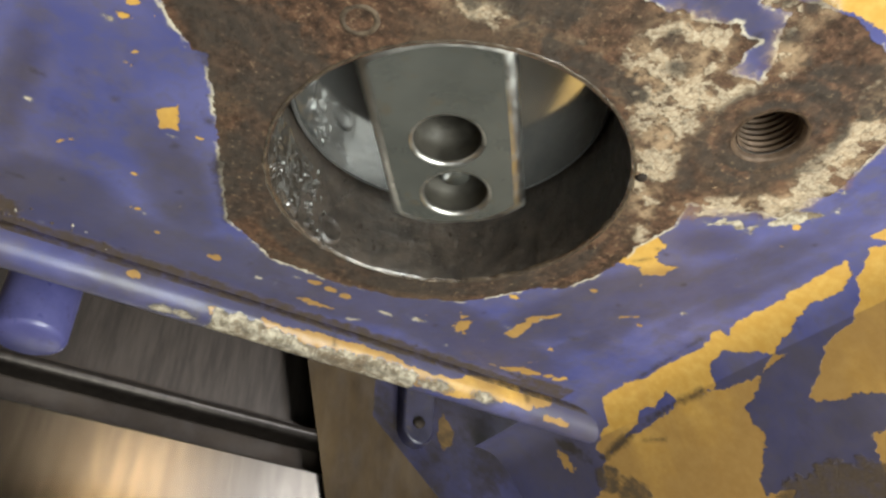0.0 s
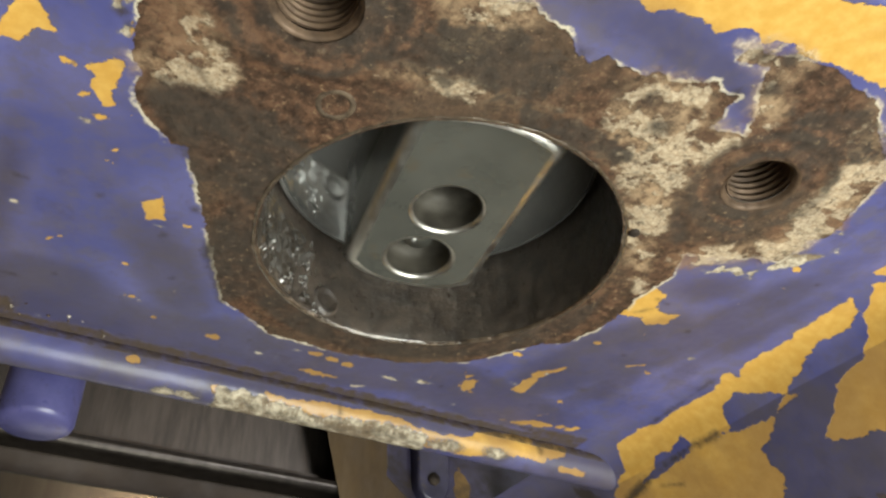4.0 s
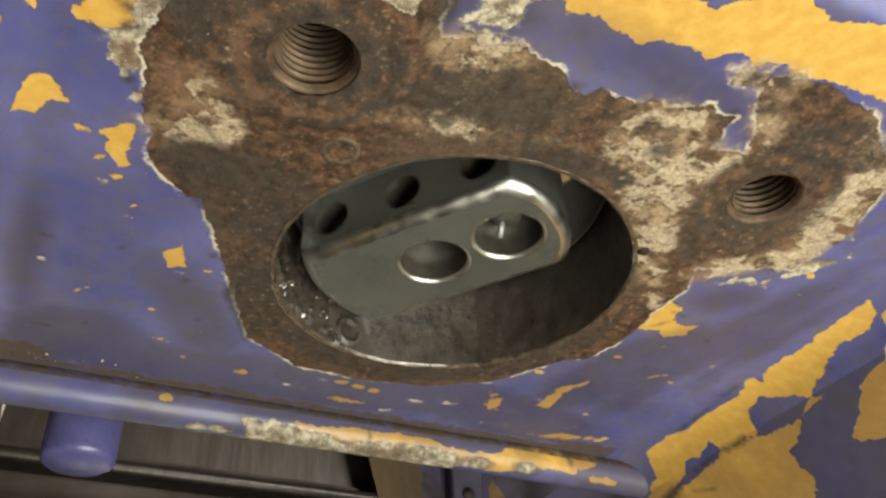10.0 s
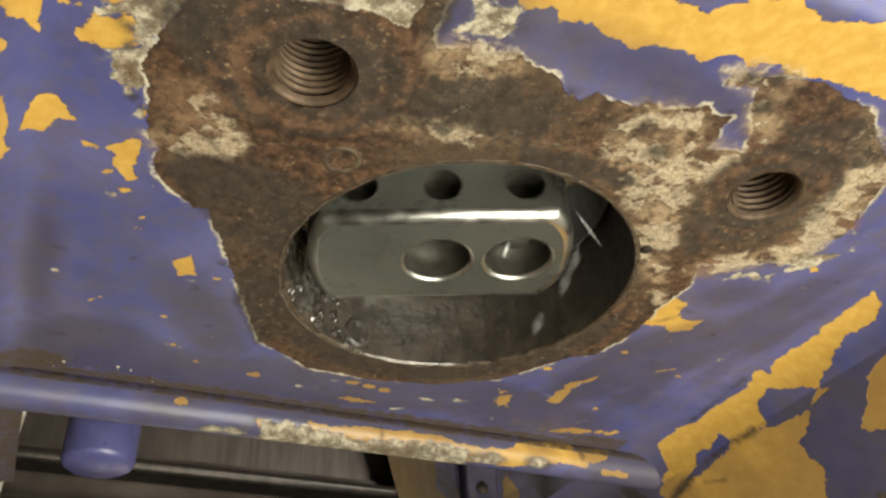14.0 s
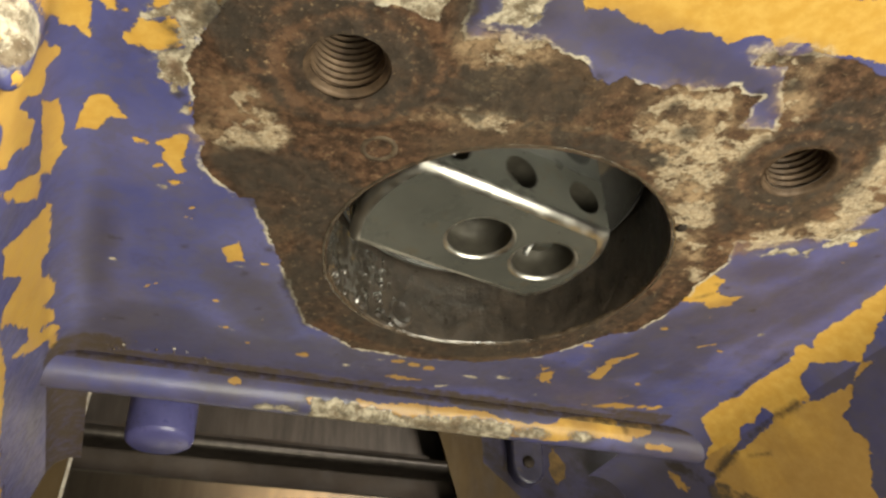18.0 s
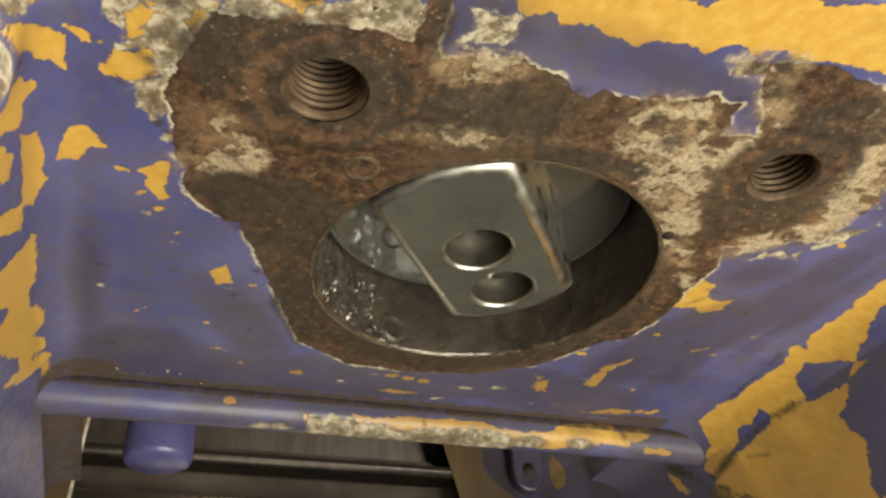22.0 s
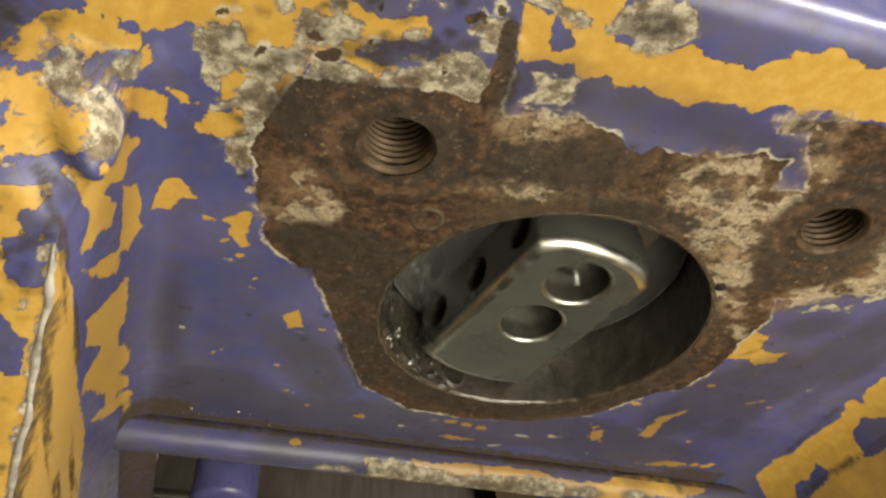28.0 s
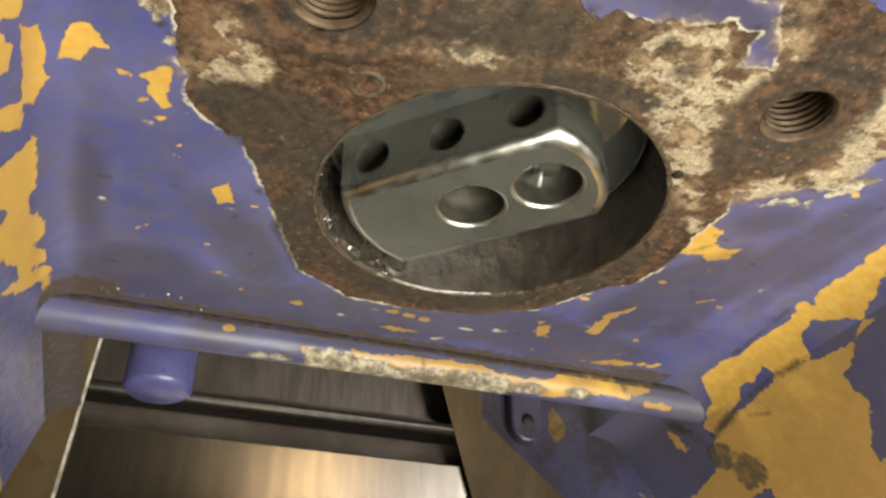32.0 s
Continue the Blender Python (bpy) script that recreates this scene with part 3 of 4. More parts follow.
    w.spot("warm", 78, 50, 4, 3, ragged=1.0)
    w.patch("dark", (-86, 21), (-84, 26), (-75, 28), (-69, 25), (-64, 15), (-67, -4), (-73, 4), (-81, 14), (-85, 17), ragged=0.4)
    w.patch("dark", (42, 49), (53, 42), (58, 36), (56, 33), (49, 38), ragged=0.5)
    w.line("dark", -80, 34, -58, 14, 0.5, ragged=0.3)
    w.spot("dark", -26, 63, 20, 9, 10, ragged=2.2)
    w.spot("dark", -60, 12, 14, 20, 25, ragged=2.4)
    w.spot("dark", 62, 84, 14, 9, ragged=2.0)
    w.spot("dark", 58, 48, 12, 6, ragged=2.4)
    w.spot("dark", 4, 55, 20, 3, ragged=2.2)
    ring = np.hypot(x, r)
    w.merge("dark", np.minimum(ring - 50, 60 - ring) - 0.25 * np.maximum(0, r + 16), 0.35)
    # corner grime, greasy smears over the blue; bar line mixes dirt and painted shade
    w.merge("dirt", -87.0 - r + 2.4 * fractal(x, r, 16, 61) - 0.02 * np.maximum(0, x), 0.8)
    w.spot("dirt", -110, -84, 13, 7)
    w.spot("dirt", 100, -84, 18, 3)
    smears(w, x, r)
    corner(w)
    dice = random.Random(12)
    for k in range(60):
        px, pq = dice.uniform(-112, -50), dice.uniform(76, 106)
        w.spot(dice.choice(("grey", "grey", "dark", "dark", "rust")), px, pq, dice.uniform(0.5, 2.2), dice.uniform(0.5, 1.6), dice.uniform(0, 90), ragged=0.5)
    for k in range(26):
        px, pq = dice.uniform(-102, -92), dice.uniform(30, 80)
        w.spot(dice.choice(("grey", "dark", "yel")), px, pq, dice.uniform(0.4, 1.5), dice.uniform(0.4, 1.2), ragged=0.5)
    for k in range(22):
        px, pq, ang = dice.uniform(-108, 108), dice.uniform(-84, 40), dice.uniform(-0.5, 0.9)
        long = dice.uniform(1.5, 6)
        w.line(dice.choice(("grey", "dark", "yel")), px, pq, px + long * math.cos(ang), pq + long * math.sin(ang), dice.uniform(0.1, 0.3), ragged=0.15)
    for k in range(70):
        px, pq = dice.uniform(-110, 110), dice.uniform(-86, 60)
        w.spot(dice.choice(("grey", "dark", "yel")), px, pq, dice.uniform(0.25, 0.7), dice.uniform(0.25, 0.6), ragged=0.2)
    taper = np.clip(np.minimum(x + 108, 113.6 - x) / 12, 0, 1)
    relief = taper * 0.25 * fractal(x, r, 22, 31) + np.where(w.fields["rust"] > 0, 0.5 * fractal(x, r, 4, 41), 0)
    # raised pad round the first bolt hole, with its cut side
    pad = np.clip((w.inside((-88, 70), (-92, 60), (-86, 47), (-72, 40), (-52, 41), (-43, 52), (-45, 96), (-60, 84), (-76, 80)) + 3 + w.ragged * 0.5) / 5, 0, 1)
    pad = pad * pad * (3 - 2 * pad)
    bowl = np.exp(-((np.hypot(x + 62.3, r - 60) - 15) / 1.6) ** 2) + np.exp(-((np.hypot(x - 58.6, r - 62) - 15) / 1.6) ** 2)
    relief = relief + 0.25 * bowl
    return sheet("front_plate", x, d - pad * 0.8 + relief, q, w, "flat plate with a rusted bore and flaking blue enamel", drop=BORES)


def left_cheek():
    """The left wall with its rolled front edge and front flange, seen from within."""
    r = np.arange(-190, 168, 1.0)
    q, up = crown(r)
    length = np.clip(54 - 0.33 * r, 20, 88) * np.clip((76 - r) / 16, 0.04, 1) ** 0.5
    s = np.concatenate([np.linspace(-40, -1.5, 34), np.linspace(-1, 1, 9), np.linspace(1.5, 100, 120)])
    S, R = np.meshgrid(s, r)
    L = length[:, None] * np.ones_like(S)
    fold, slope = -118.5, 0.29
    # S below 0: flange; from 0 to 100: from the front edge to the fold, then 10 mm on into the plate
    k = np.clip(S / 100, 0, 1)
    run = (L + 10) * (1 - k) - 10
    b = 10 * np.clip(L / 20, 0.15, 1)
    bend = np.where(run < -b, 0, np.where(run > b, run, (run + b) ** 2 / (4 * b)))
    top = np.where(L > b, L, (L + b) ** 2 / (4 * b))
    # the edge between wall and flange is sharp low down and rounds off towards the upper end
    run = np.where(S < 0, L - S, run)
    bend = np.where(S < 0, np.maximum(run, top), bend)
    soft = np.minimum(top, 0.01 + 16 * np.clip((R - 50) / 10, 0, 1))
    side = np.clip(0.5 + 0.5 * (top - bend) / soft, 0, 1)
    rise = top + (bend - top) * side - soft * side * (1 - side)
    X = fold - run + (1 - slope) * rise
    D = -0.957 * rise
    edge = np.exp(-(S / 2.2) ** 2) * np.clip((54 - R) / 8, 0, 1)
    D = D + 1.3 * edge + 1.6 * np.maximum(0, L - S - 47) * np.clip((R - 58) / 6, 0, 1) * (S < 0)
    X = X + 4.0 * edge * fractal(S, R, 26, 7, 3)
    a = -run                                     # distance from the fold, to the left
    w = Wear(-a, R)
    w.patch("yel", (31, 63), (20, 56), (10, 56), (5, 50), (10, 48), (11, 42), (16, 46), (19, 45), (14, 36), (16, 30), (23, 35), (25, 32), (29, 36), (25, 44), (30, 57), ragged=0.6)
    w.patch("yel", (11, 40), (4, 34), (3, 27), (4, 20), (2, 18), (8, 12), (12, 17), (11, 30), ragged=0.5)
    w.patch("yel", (28, 6), (22, 3), (17, 2), (8, 0), (7, -8), (8, -22), (11, -22), (10, -32), (4, -41), (5, -48), (10, -48), (5, -58), (4, -64), (11, -60), (3, -68), (3, -80), (5, -84), (9, -70), (17, -65), (26, -51), (19, -54), (19, -46), (30, -26), (30, -20), (20, -18), (27, -7), ragged=0.8)
    w.patch("yel", (31, 32), (25, 20), (13, 8), (12, 17), (18, 21), (24, 24), (30, 30), ragged=0.6)
    # the broad streaked band behind the worn edge
    w.patch("yel", (39, 46), (36, 44), (33, 27), (32, 0), (32, -30), (29, -53), (36, -96), (40, -190), (96, -190), (84, -90), (67, -32), (55, 4), (49, 22), (42, 40), ragged=0.6)
    # flange: a mosaic of yellow left on the blue, with bare grey and dark grime between
    flange = (-a > L + 0.5)
    mosaic = 16 * fractal(-a, R, 9, 131, 4) + 1.8
    w.merge("yel", np.where(flange & (R < 60), mosaic, -9), 0.6)
    w.merge("grey", np.where(flange & (R < 60), 20 * fractal(-a + 40, R, 13, 137, 4) - 2.4, -9), 0.6)
    w.merge("dark", np.where(flange & (R < 70), 20 * fractal(-a + 80, R, 11, 139, 4) - 4.4, -9), 0.6)
    w.patch("yel", (59, 40), (52, 42), (52, 37), (54, 30), (59, 14), (61, 6), (68, 4), (66, 40), ragged=0.8)
    w.patch("yel", (69, -6), (62, -8), (66, -24), (76, -34), (78, -10), ragged=0.8)
    w.patch("yel", (56, 52), (49, 55), (51, 52), (55, 48), ragged=0.4)
    w.patch("yel", (51, 47), (49, 51), (45, 54), (46, 52), (50, 46), ragged=0.3)
    w.patch("yel", (34, 72), (27, 73), (27, 72), (26, 71), (20, 72), (21, 71), (26, 68), (30, 66), (35, 65), (39, 65), (44, 64), (43, 66), (38, 68), (37, 69), (35, 71), (41, 68), (47, 65), (48, 66), (44, 70), (38, 72), ragged=0.5, grow=0.4)
    w.patch("yel", (34, 74), (27, 76), (23, 75), (26, 74), (29, 74), (31, 73), (33, 73), ragged=0.4)
    w.patch("yel", (49, 63), (45, 63), (41, 63), (42, 61), (45, 62), (47, 61), (50, 60), ragged=0.4)
    w.patch("yel", (25, 78), (19, 82), (17, 82), (11, 82), (11, 80), (8, 79), (5, 80), (3, 75), (10, 76), (15, 75), (22, 76), (26, 75), ragged=0.5)
    w.patch("yel", (12, 66), (5, 60), (-3, 54), (-3, 52), (5, 58), ragged=0.3)
    w.patch("yel", (0, 84), (14, 84), (30, 100), (30, 120), (0, 120), ragged=1.2)
    w.patch("grey", (26, 74), (22, 75), (19, 74), (15, 72), (13, 69), (13, 66), (18, 66), (23, 67), (24, 68), (20, 70), (20, 72), (24, 72), (28, 71), (29, 72), ragged=0.4)
    w.patch("yel", (40, 71), (30, 73), (28, 72), (26, 71), (21, 71), (20, 70), (25, 67), (34, 63), (41, 63), (47, 61), (49, 62), (43, 64), (42, 66), (38, 68), (37, 71), ragged=0.5)
    w.hole("grey", (24, 73.4), (19, 73.3), (19, 72.6), (22, 72.6), ragged=0.3)
    w.patch("yel", (24, 73.4), (19, 73.3), (19, 72.6), (22, 72.6), ragged=0.3)
    w.patch("yel", (26, 78), (22, 81), (16, 81), (15.5, 77), (15, 81), (10, 82), (11, 79), (5, 78), (3, 75), (12, 76), (15, 76), (25, 75), (26, 74), (31, 73), (33, 73), (30, 75), ragged=0.5)
    w.patch("yel", (14, 73), (10, 70), (1, 64), (-3, 61), (-3, 57), (-3, 53), (5, 58), (12, 69), ragged=0.4)
    w.patch("grey", (12, 75), (7, 75), (5, 74), (6, 70), (9, 71), (11, 72), (13, 74), ragged=0.4)
    w.hole("grey", (9, 70), (3, 65), (-3, 61), (-3, 53), (5, 58), (12, 69), ragged=0.6)
    w.patch("dark", (25, 79), (20, 81), (20, 79), (22, 77), ragged=0.4)
    w.patch("dark", (34, 82), (29, 83), (27, 77), (31, 74), (37, 73), (34, 75), ragged=0.8)
    dice = random.Random(29)
    for k in range(60):
        u, v = dice.uniform(10, 48), dice.uniform(58, 76)
        w.spot(dice.choice(("yel", "grey", "dark", "yel")), u, v, dice.uniform(0.4, 1.6), dice.uniform(0.3, 0.9), dice.uniform(0, 90), ragged=0.5)
    w.line("dark", 37, 62, 37, 53, 1.4, ragged=0.6)
    w.line("dark", 37, 53, 45, 46, 1.6, ragged=0.8)
    w.merge("grey", 0.8 - np.abs(-a - L + 0.4) - 2.5 * fractal(R, 0 * R, 16, 83, 3) - np.maximum(0, R - 46), 0.5)
    wall = (-a > 30) & (-a < L - 1)
    w.merge("dirt", np.where(wall, 15 * fractal(-a, R * 0.10, 4, 77, 4) - 2.0 + 0.12 * np.maximum(0, -a - 46 + 0.2 * R), -9), 0.5)
    w.merge("dirt", np.where(wall & (R < 30), 2.5 - (L + a) * 0.35, -9), 0.8)
    w.spot("dirt", 1, -86, 9, 7)
    smears(w, a + fold, R)
    near = Wear(a + fold, R)
    corner(near)
    for name, f in near.fields.items():
        np.maximum(w.field(name), np.where(-a < 8, f, -9), out=w.fields[name])
    lump = 10.0 * np.exp(-((((-a - 20) / 9.0) ** 2 + ((R - 66) / 8.0) ** 2) ** 1.6))
    edge_r = np.arange(-188, 49, 1.0)
    el = np.clip(54 - 0.33 * edge_r, 20, 88)
    ex, ed = fold - slope * el + 4.0 * fractal(0 * edge_r, edge_r, 26, 7, 3), -0.957 * el + 1.0
    thick = np.clip(0.75 + 1.6 * fractal(edge_r, 0 * edge_r, 9, 87, 3), 0.15, 1.6)
    verts = [place(x0 + c * h, d0 + n * h, q0) for x0, d0, q0, h in zip(ex, ed, edge_r, thick) for c, n in [(math.cos(k * 0.785), math.sin(k * 0.785)) for k in range(8)]]
    mesh_ob("worn_edge", verts, grid_faces(len(edge_r), 8, True), PALE_EDGE, housing, "bright scraped edge of the side wall")
    return sheet("left_wall", X + 0.3 * lump, up[:, None] + D - lump, q[:, None] + 0 * S, w, "side wall in flaking yellow and blue enamel, its edge worn bright")


def right_cheek():
    r = np.arange(-190, 168, 1.0)
    q, up = crown(r)
    s = np.concatenate([np.linspace(-12.55, 12, 33), np.linspace(12.6, 125, 150)])
    S, R = np.meshgrid(s, r)
    blend = np.where(S < -10, 0, np.where(S > 10, S, (S + 10) ** 2 / 40))
    X = 126 + np.where(S < -10, S, S - 0.4 * blend)
    D = -0.8 * blend
    w = Wear(S, R)
    w.patch("yel", (-1, -78), (10, -84), (17, -97), (22, -94), (15, -70), (11, -66), (13, -59), (9, -50), (14, -48), (16, -54), (16, -34), (16, -30), (7, -27), (5, -19), (14, -3), (9, 8), (4, 18), (6, 30), (2, 36), (-4, 38), (-4, 26), (-2, 10), (-3, -8), (0, -13), (-5, -15), (0, -24), (-1, -43), (0, -53), (-2, -66), ragged=0.5)
    w.patch("yel", (16, -8), (14, -3), (16, 2), (17, -4), (18, -10), ragged=0.3)
    w.patch("yel", (24, -98), (18, -79), (18, -68), (15, -45), (16, -34), (19, -12), (23, -16), (26, -24), (33, -25), (38, -22), (52, -36), (57, -36), (58, -24), (75, -44), (66, -72), (62, -71), (54, -90), (50, -87), (50, -96), (52, -105), (60, -130), (40, -130), (33, -102), ragged=0.6)
    w.patch("yel", (4, 37), (-4, 46), (-2, 50), (10, 60), (39, 40), (39, 23), (37, 17), (37, 10), (32, -1), (26, 7), (19, 15), (15, 28), (9, 34), ragged=0.6)
    w.patch("yel", (-9, 49), (-8, 56), (-3, 52), ragged=0.3)
    w.patch("yel", (0, 66), (8, 68), (12, 95), (2, 100))
    w.patch("yel", (50, 10), (62, 8), (90, 60), (70, 80), (52, 40), ragged=1.0)
    w.line("dark", 22, -96, 18, -76, 1.4, ragged=0.7)
    w.line("dark", 18, -76, 14, -46, 0.7, ragged=0.7)
    w.line("dark", 15, -46, 15, -36, 1.1, ragged=0.3)
    w.line("dark", 22, -72, 25, -63, 0.6, ragged=0.5)
    w.line("dark", -4, -20, -1, -56, 0.6, ragged=0.7)
    w.spot("dirt", 41, -91, 7, 8, ragged=1.4)
    w.spot("dirt", 30, -99, 6, 7, ragged=1.4)
    w.spot("dirt", 66, -12, 12, 24, ragged=2.2)
    # tone darkens steadily past the bar's end
    w.merge("smear", 1.6 * (-98.0 - R), 2.0)
    w.spot("yel", 18, -116, 5, 2.5, 30, ragged=2.2)
    w.spot("dark", 14, -108, 7, 3, 40, ragged=1.4)
    # broad mottled darkening over the wall beyond the fold
    w.merge("smear", np.where(S > 14, 14 * fractal(S * 0.5, R, 30, 151, 5) + 3.5, -9), 0.3)
    smears(w, S + 126, R)
    relief = np.clip((S + 12) / 14, 0, 1) * 0.25 * fractal(S, R, 24, 57)
    return sheet("right_wall", X, up[:, None] + D + relief, q[:, None] + 0 * S, w, "flared side wall with large islands of blue over yellow")


def edge_bar():
    """The round bar along the plate's far edge, scraped along its middle."""
    n, m = 420, 48
    i, j = np.meshgrid(np.arange(n), np.arange(m), indexing="ij")
    x = -124 + i * 270 / (n - 1)
    turn = np.radians(j * 360 / m)          # 0 towards the viewer, 90 downward
    bead = np.clip(np.minimum(x + 32, 46 - x) / 3, 0, 1)
    rad = 7.0 + 0.12 * fractal(x, turn * 6, 7, 71)
    scallop = bead * np.exp(-((np.degrees(turn) - 66) / 26) ** 2) * (0.75 * np.abs(np.sin(0.46 * (x + 2.2 * lattice(x, 0 * x, 12, 9)))))
    rad = rad - 0.35 * bead * np.exp(-((np.degrees(turn) - 62) / 26) ** 2) + scallop
    sag = 0.6 * np.sin(np.clip((x + 116) / 245, 0, 1) * math.pi)
    q, d = -96.0 + rad * np.cos(turn), -4.8 - rad * np.sin(turn) + sag
    w = Wear(x, np.where(turn > 4.0, np.degrees(turn) - 360, np.degrees(turn)) * 0.122)   # mm round the bar
    across = np.degrees(turn) * 0.122
    across = np.where(across > 28, across - 43.92, across)
    upper = np.interp(x, [-17, -11, 0, 15, 33, 42, 54, 62, 68], [1.3, 2.4, 1.7, 0.5, 0.6, 2.5, 2.9, 1.5, -0.9])
    lower = np.interp(x, [60, 70, 85, 97], [9.5, 8.0, 4.5, 5.4])
    w.merge("yel", np.minimum(np.minimum(across - upper, lower - across), np.minimum(x + 17, 98 - x)), 0.30)
    w.patch("yel", (64, 1.0), (66, -1.0), (78, -3.6), (91, -5.4), (93, -2.0), (86, 2.0), ragged=0.4)
    w.patch("yel", (95, -2.5), (110, -5.6), (107, 0.3), (100, 3.4), ragged=0.3)
    w.line("yel", 106, 6.0, 117, 6.0, 1.0, ragged=0.4)
    w.line("dark", 10, 0.4, 11, 3.6, 0.35, ragged=0.1)
    w.line("dark", 92.5, -6, 95.5, 1.5, 0.9, ragged=0.2)
    # two rows of rounded grey scabs under the yellow
    wave = x + 2.2 * lattice(x, 0 * x, 12, 9)
    beads, beads_low = np.abs(np.sin(wave * 0.46)), np.abs(np.sin(wave * 0.46 + 1.1))
    edge = np.interp(x, [-32, -23, -16, -4, 3, 17, 28, 40, 46], [3.6, 3.0, 4.0, 5.3, 6.3, 4.6, 3.5, 3.8, 5.4]) + 0.9 - 1.3 * beads
    row = edge + 3.6 + 0.8 * beads_low
    scab = np.minimum(np.minimum(across - edge, 14.0 - across), np.minimum(x + 33, 46 - x))
    w.merge("grey", scab, 0.12)
    w.merge("dark", np.where(scab > 0.6, 0.45 - np.abs(across - row) * 0.7, -9), 0.1)
    w.merge("dark", np.where(scab > -0.4, 0.35 - np.minimum(np.abs(scab) * 0.9, 7 * beads + np.maximum(0, across - row)), -9), 0.1)
    for cx, ca, rx, ry in ((54, 7.0, 6.2, 2.3), (76, 5.8, 4.4, 2.0), (-49, 9.6, 3.6, 1.7), (-42, 9.0, 3.6, 1.6)):
        w.spot("grey", cx, ca, rx, ry, ragged=0.12)
        ring = np.hypot((x - cx) / rx, (across - ca) / ry)
        w.merge("dark", 0.35 - np.abs(ring - 1.0) * ry, 0.08)
    # mottled darker tone over the whole bar
    w.merge("smear", 16 * fractal(x, across, 22, 161, 4) + 2.0, 0.3)
    w.spot("yel", -60.5, 0.4, 2.0, 1.8, ragged=0.5)
    w.spot("yel", -33.5, 4.4, 1.2, 1.9, ragged=0.2)
    w.merge("dirt", np.minimum(x * 0 + 1.0, (np.degrees(turn) - 318) * 0.05), 0.8)
    co = np.stack([x, d, q], -1).reshape(-1, 3)
    ob = mesh_ob("edge_bar", [place(*c) for c in co], [f for f in grid_faces(n, m, True)], ENAMEL, housing, "round blue edge bar, scraped to yellow and grey")
    w.store(ob.data)
    return ob


front_plate()
left_cheek()
right_cheek()
edge_bar()

# wall added above the plate to keep lamp light off the panel
bm = bmesh.new()
box(bm, place(-175, 30, 119.5), place(250, 108, 112))
part("added_casing_wall", bm, BLUE, housing, "blue wall above the plate, added to block lamp light", smooth=False)
# bore, its rim and the parts seen inside
turned("bore_wall", [(50.0, 0.6), (49.7, 4), (49.6, 10), (49.5, 16), (49.4, 22), (49.3, 30), (49.3, 42)], WET_BORE, housing, (0, 0), "wet black bore wall", 240, wobble=0.35)
turned("bore_rim", [(51.3, -0.15), (50.9, -0.35), (50.3, -0.1), (49.9, 0.7)], WET_RIM, housing, (0, 0), "wet worn bore rim", 240, wobble=0.5, seed=5)


def water_film():
    """A thick, smooth film of water running down the bore wall, with beads along its lower lip."""
    phi, d = np.meshgrid(np.radians(np.linspace(-196, -92, 420)), np.linspace(0.5, 27, 130), indexing="ij")
    arc = phi * 49.0
    fade = np.clip(np.minimum((phi + 3.42) / 0.2, (-1.76 - phi) / 0.25), 0, 1) * np.clip(np.minimum(d - 0.5, 27 - d) / 2.5, 0, 1)
    run = fractal(arc, d * 0.45, 8.0, 171, 2) + 0.45 * fractal(arc + 30, d, 3.6, 173, 2)
    lively = np.exp(-((phi + 2.08) / 0.26) ** 2) + 0.6 * np.exp(-((phi + 2.60) / 0.14) ** 2)
    run = run + lively * (0.42 * fractal(arc, d, 2.0, 179, 2) + 0.30 * fractal(arc, d * 0.4, 3.2, 181, 2))
    cover = np.clip((fractal(arc, d * 0.5, 19.0, 177, 3) + 0.30) * 4, 0, 1)
    # round beads, thickest where the water gathers
    dice, beads = random.Random(53), np.zeros_like(phi)
    for count, turn, wide, high, tall in ((30, -117, 6.5, 14, 5.5), (9, -146, 3, 9, 5), (9, -125, 22, 2.6, 1.0)):
        for k in range(count):
            p, h, r = radians(dice.gauss(turn, wide)), dice.gauss(high, tall), dice.uniform(0.35, 1.0)
            away = np.hypot((phi - p) * 49, (d - h) * dice.uniform(0.25, 0.8))
            beads = np.maximum(beads, np.sqrt(np.clip(r * r - away * away, 0, None)))
    beads = beads * (d > 1.0) * (d < 26)
    rad = 50.3 - fade * cover * (1.25 + 2.2 * run) - beads * np.clip(4 * fade, 0, 1)
    verts = [place(r * math.cos(p), k, r * math.sin(p)) for r, p, k in zip(rad.ravel(), phi.ravel(), d.ravel())]
    mesh_ob("water_film", verts, grid_faces(420, 130), WET_FILM, housing, "glinting film of water on the bore wall")


def wall_plug(turn, high, size):
    """A round plug let into the bore wall, with a raised lip."""
    verts, steps = [], 36
    for r, out in ((size * 1.12, -0.3), (size, 0.9), (size * 0.86, 1.1), (size * 0.74, 0.5), (size * 0.4, 0.35), (0.02, 0.35)):
        for k in range(steps):
            a = 2 * math.pi * k / steps
            p = radians(turn) + r * math.cos(a) / 49.5
            verts.append(place((49.7 - out) * math.cos(p), high + r * math.sin(a), (49.7 - out) * math.sin(p)))
    mesh_ob("wall_plug", verts, grid_faces(6, steps, True), WET_BORE, housing, "wet round plug in the bore wall")


wall_plug(-106.5, 6.9, 4.6)
water_film()
turned("cavity_wall", [(49.3, 42), (56, 42.5), (72, 46), (76, 70), (76, 130), (0.1, 130)], DARK_GAP, housing, (0, 0), "dark inner cavity", 96)


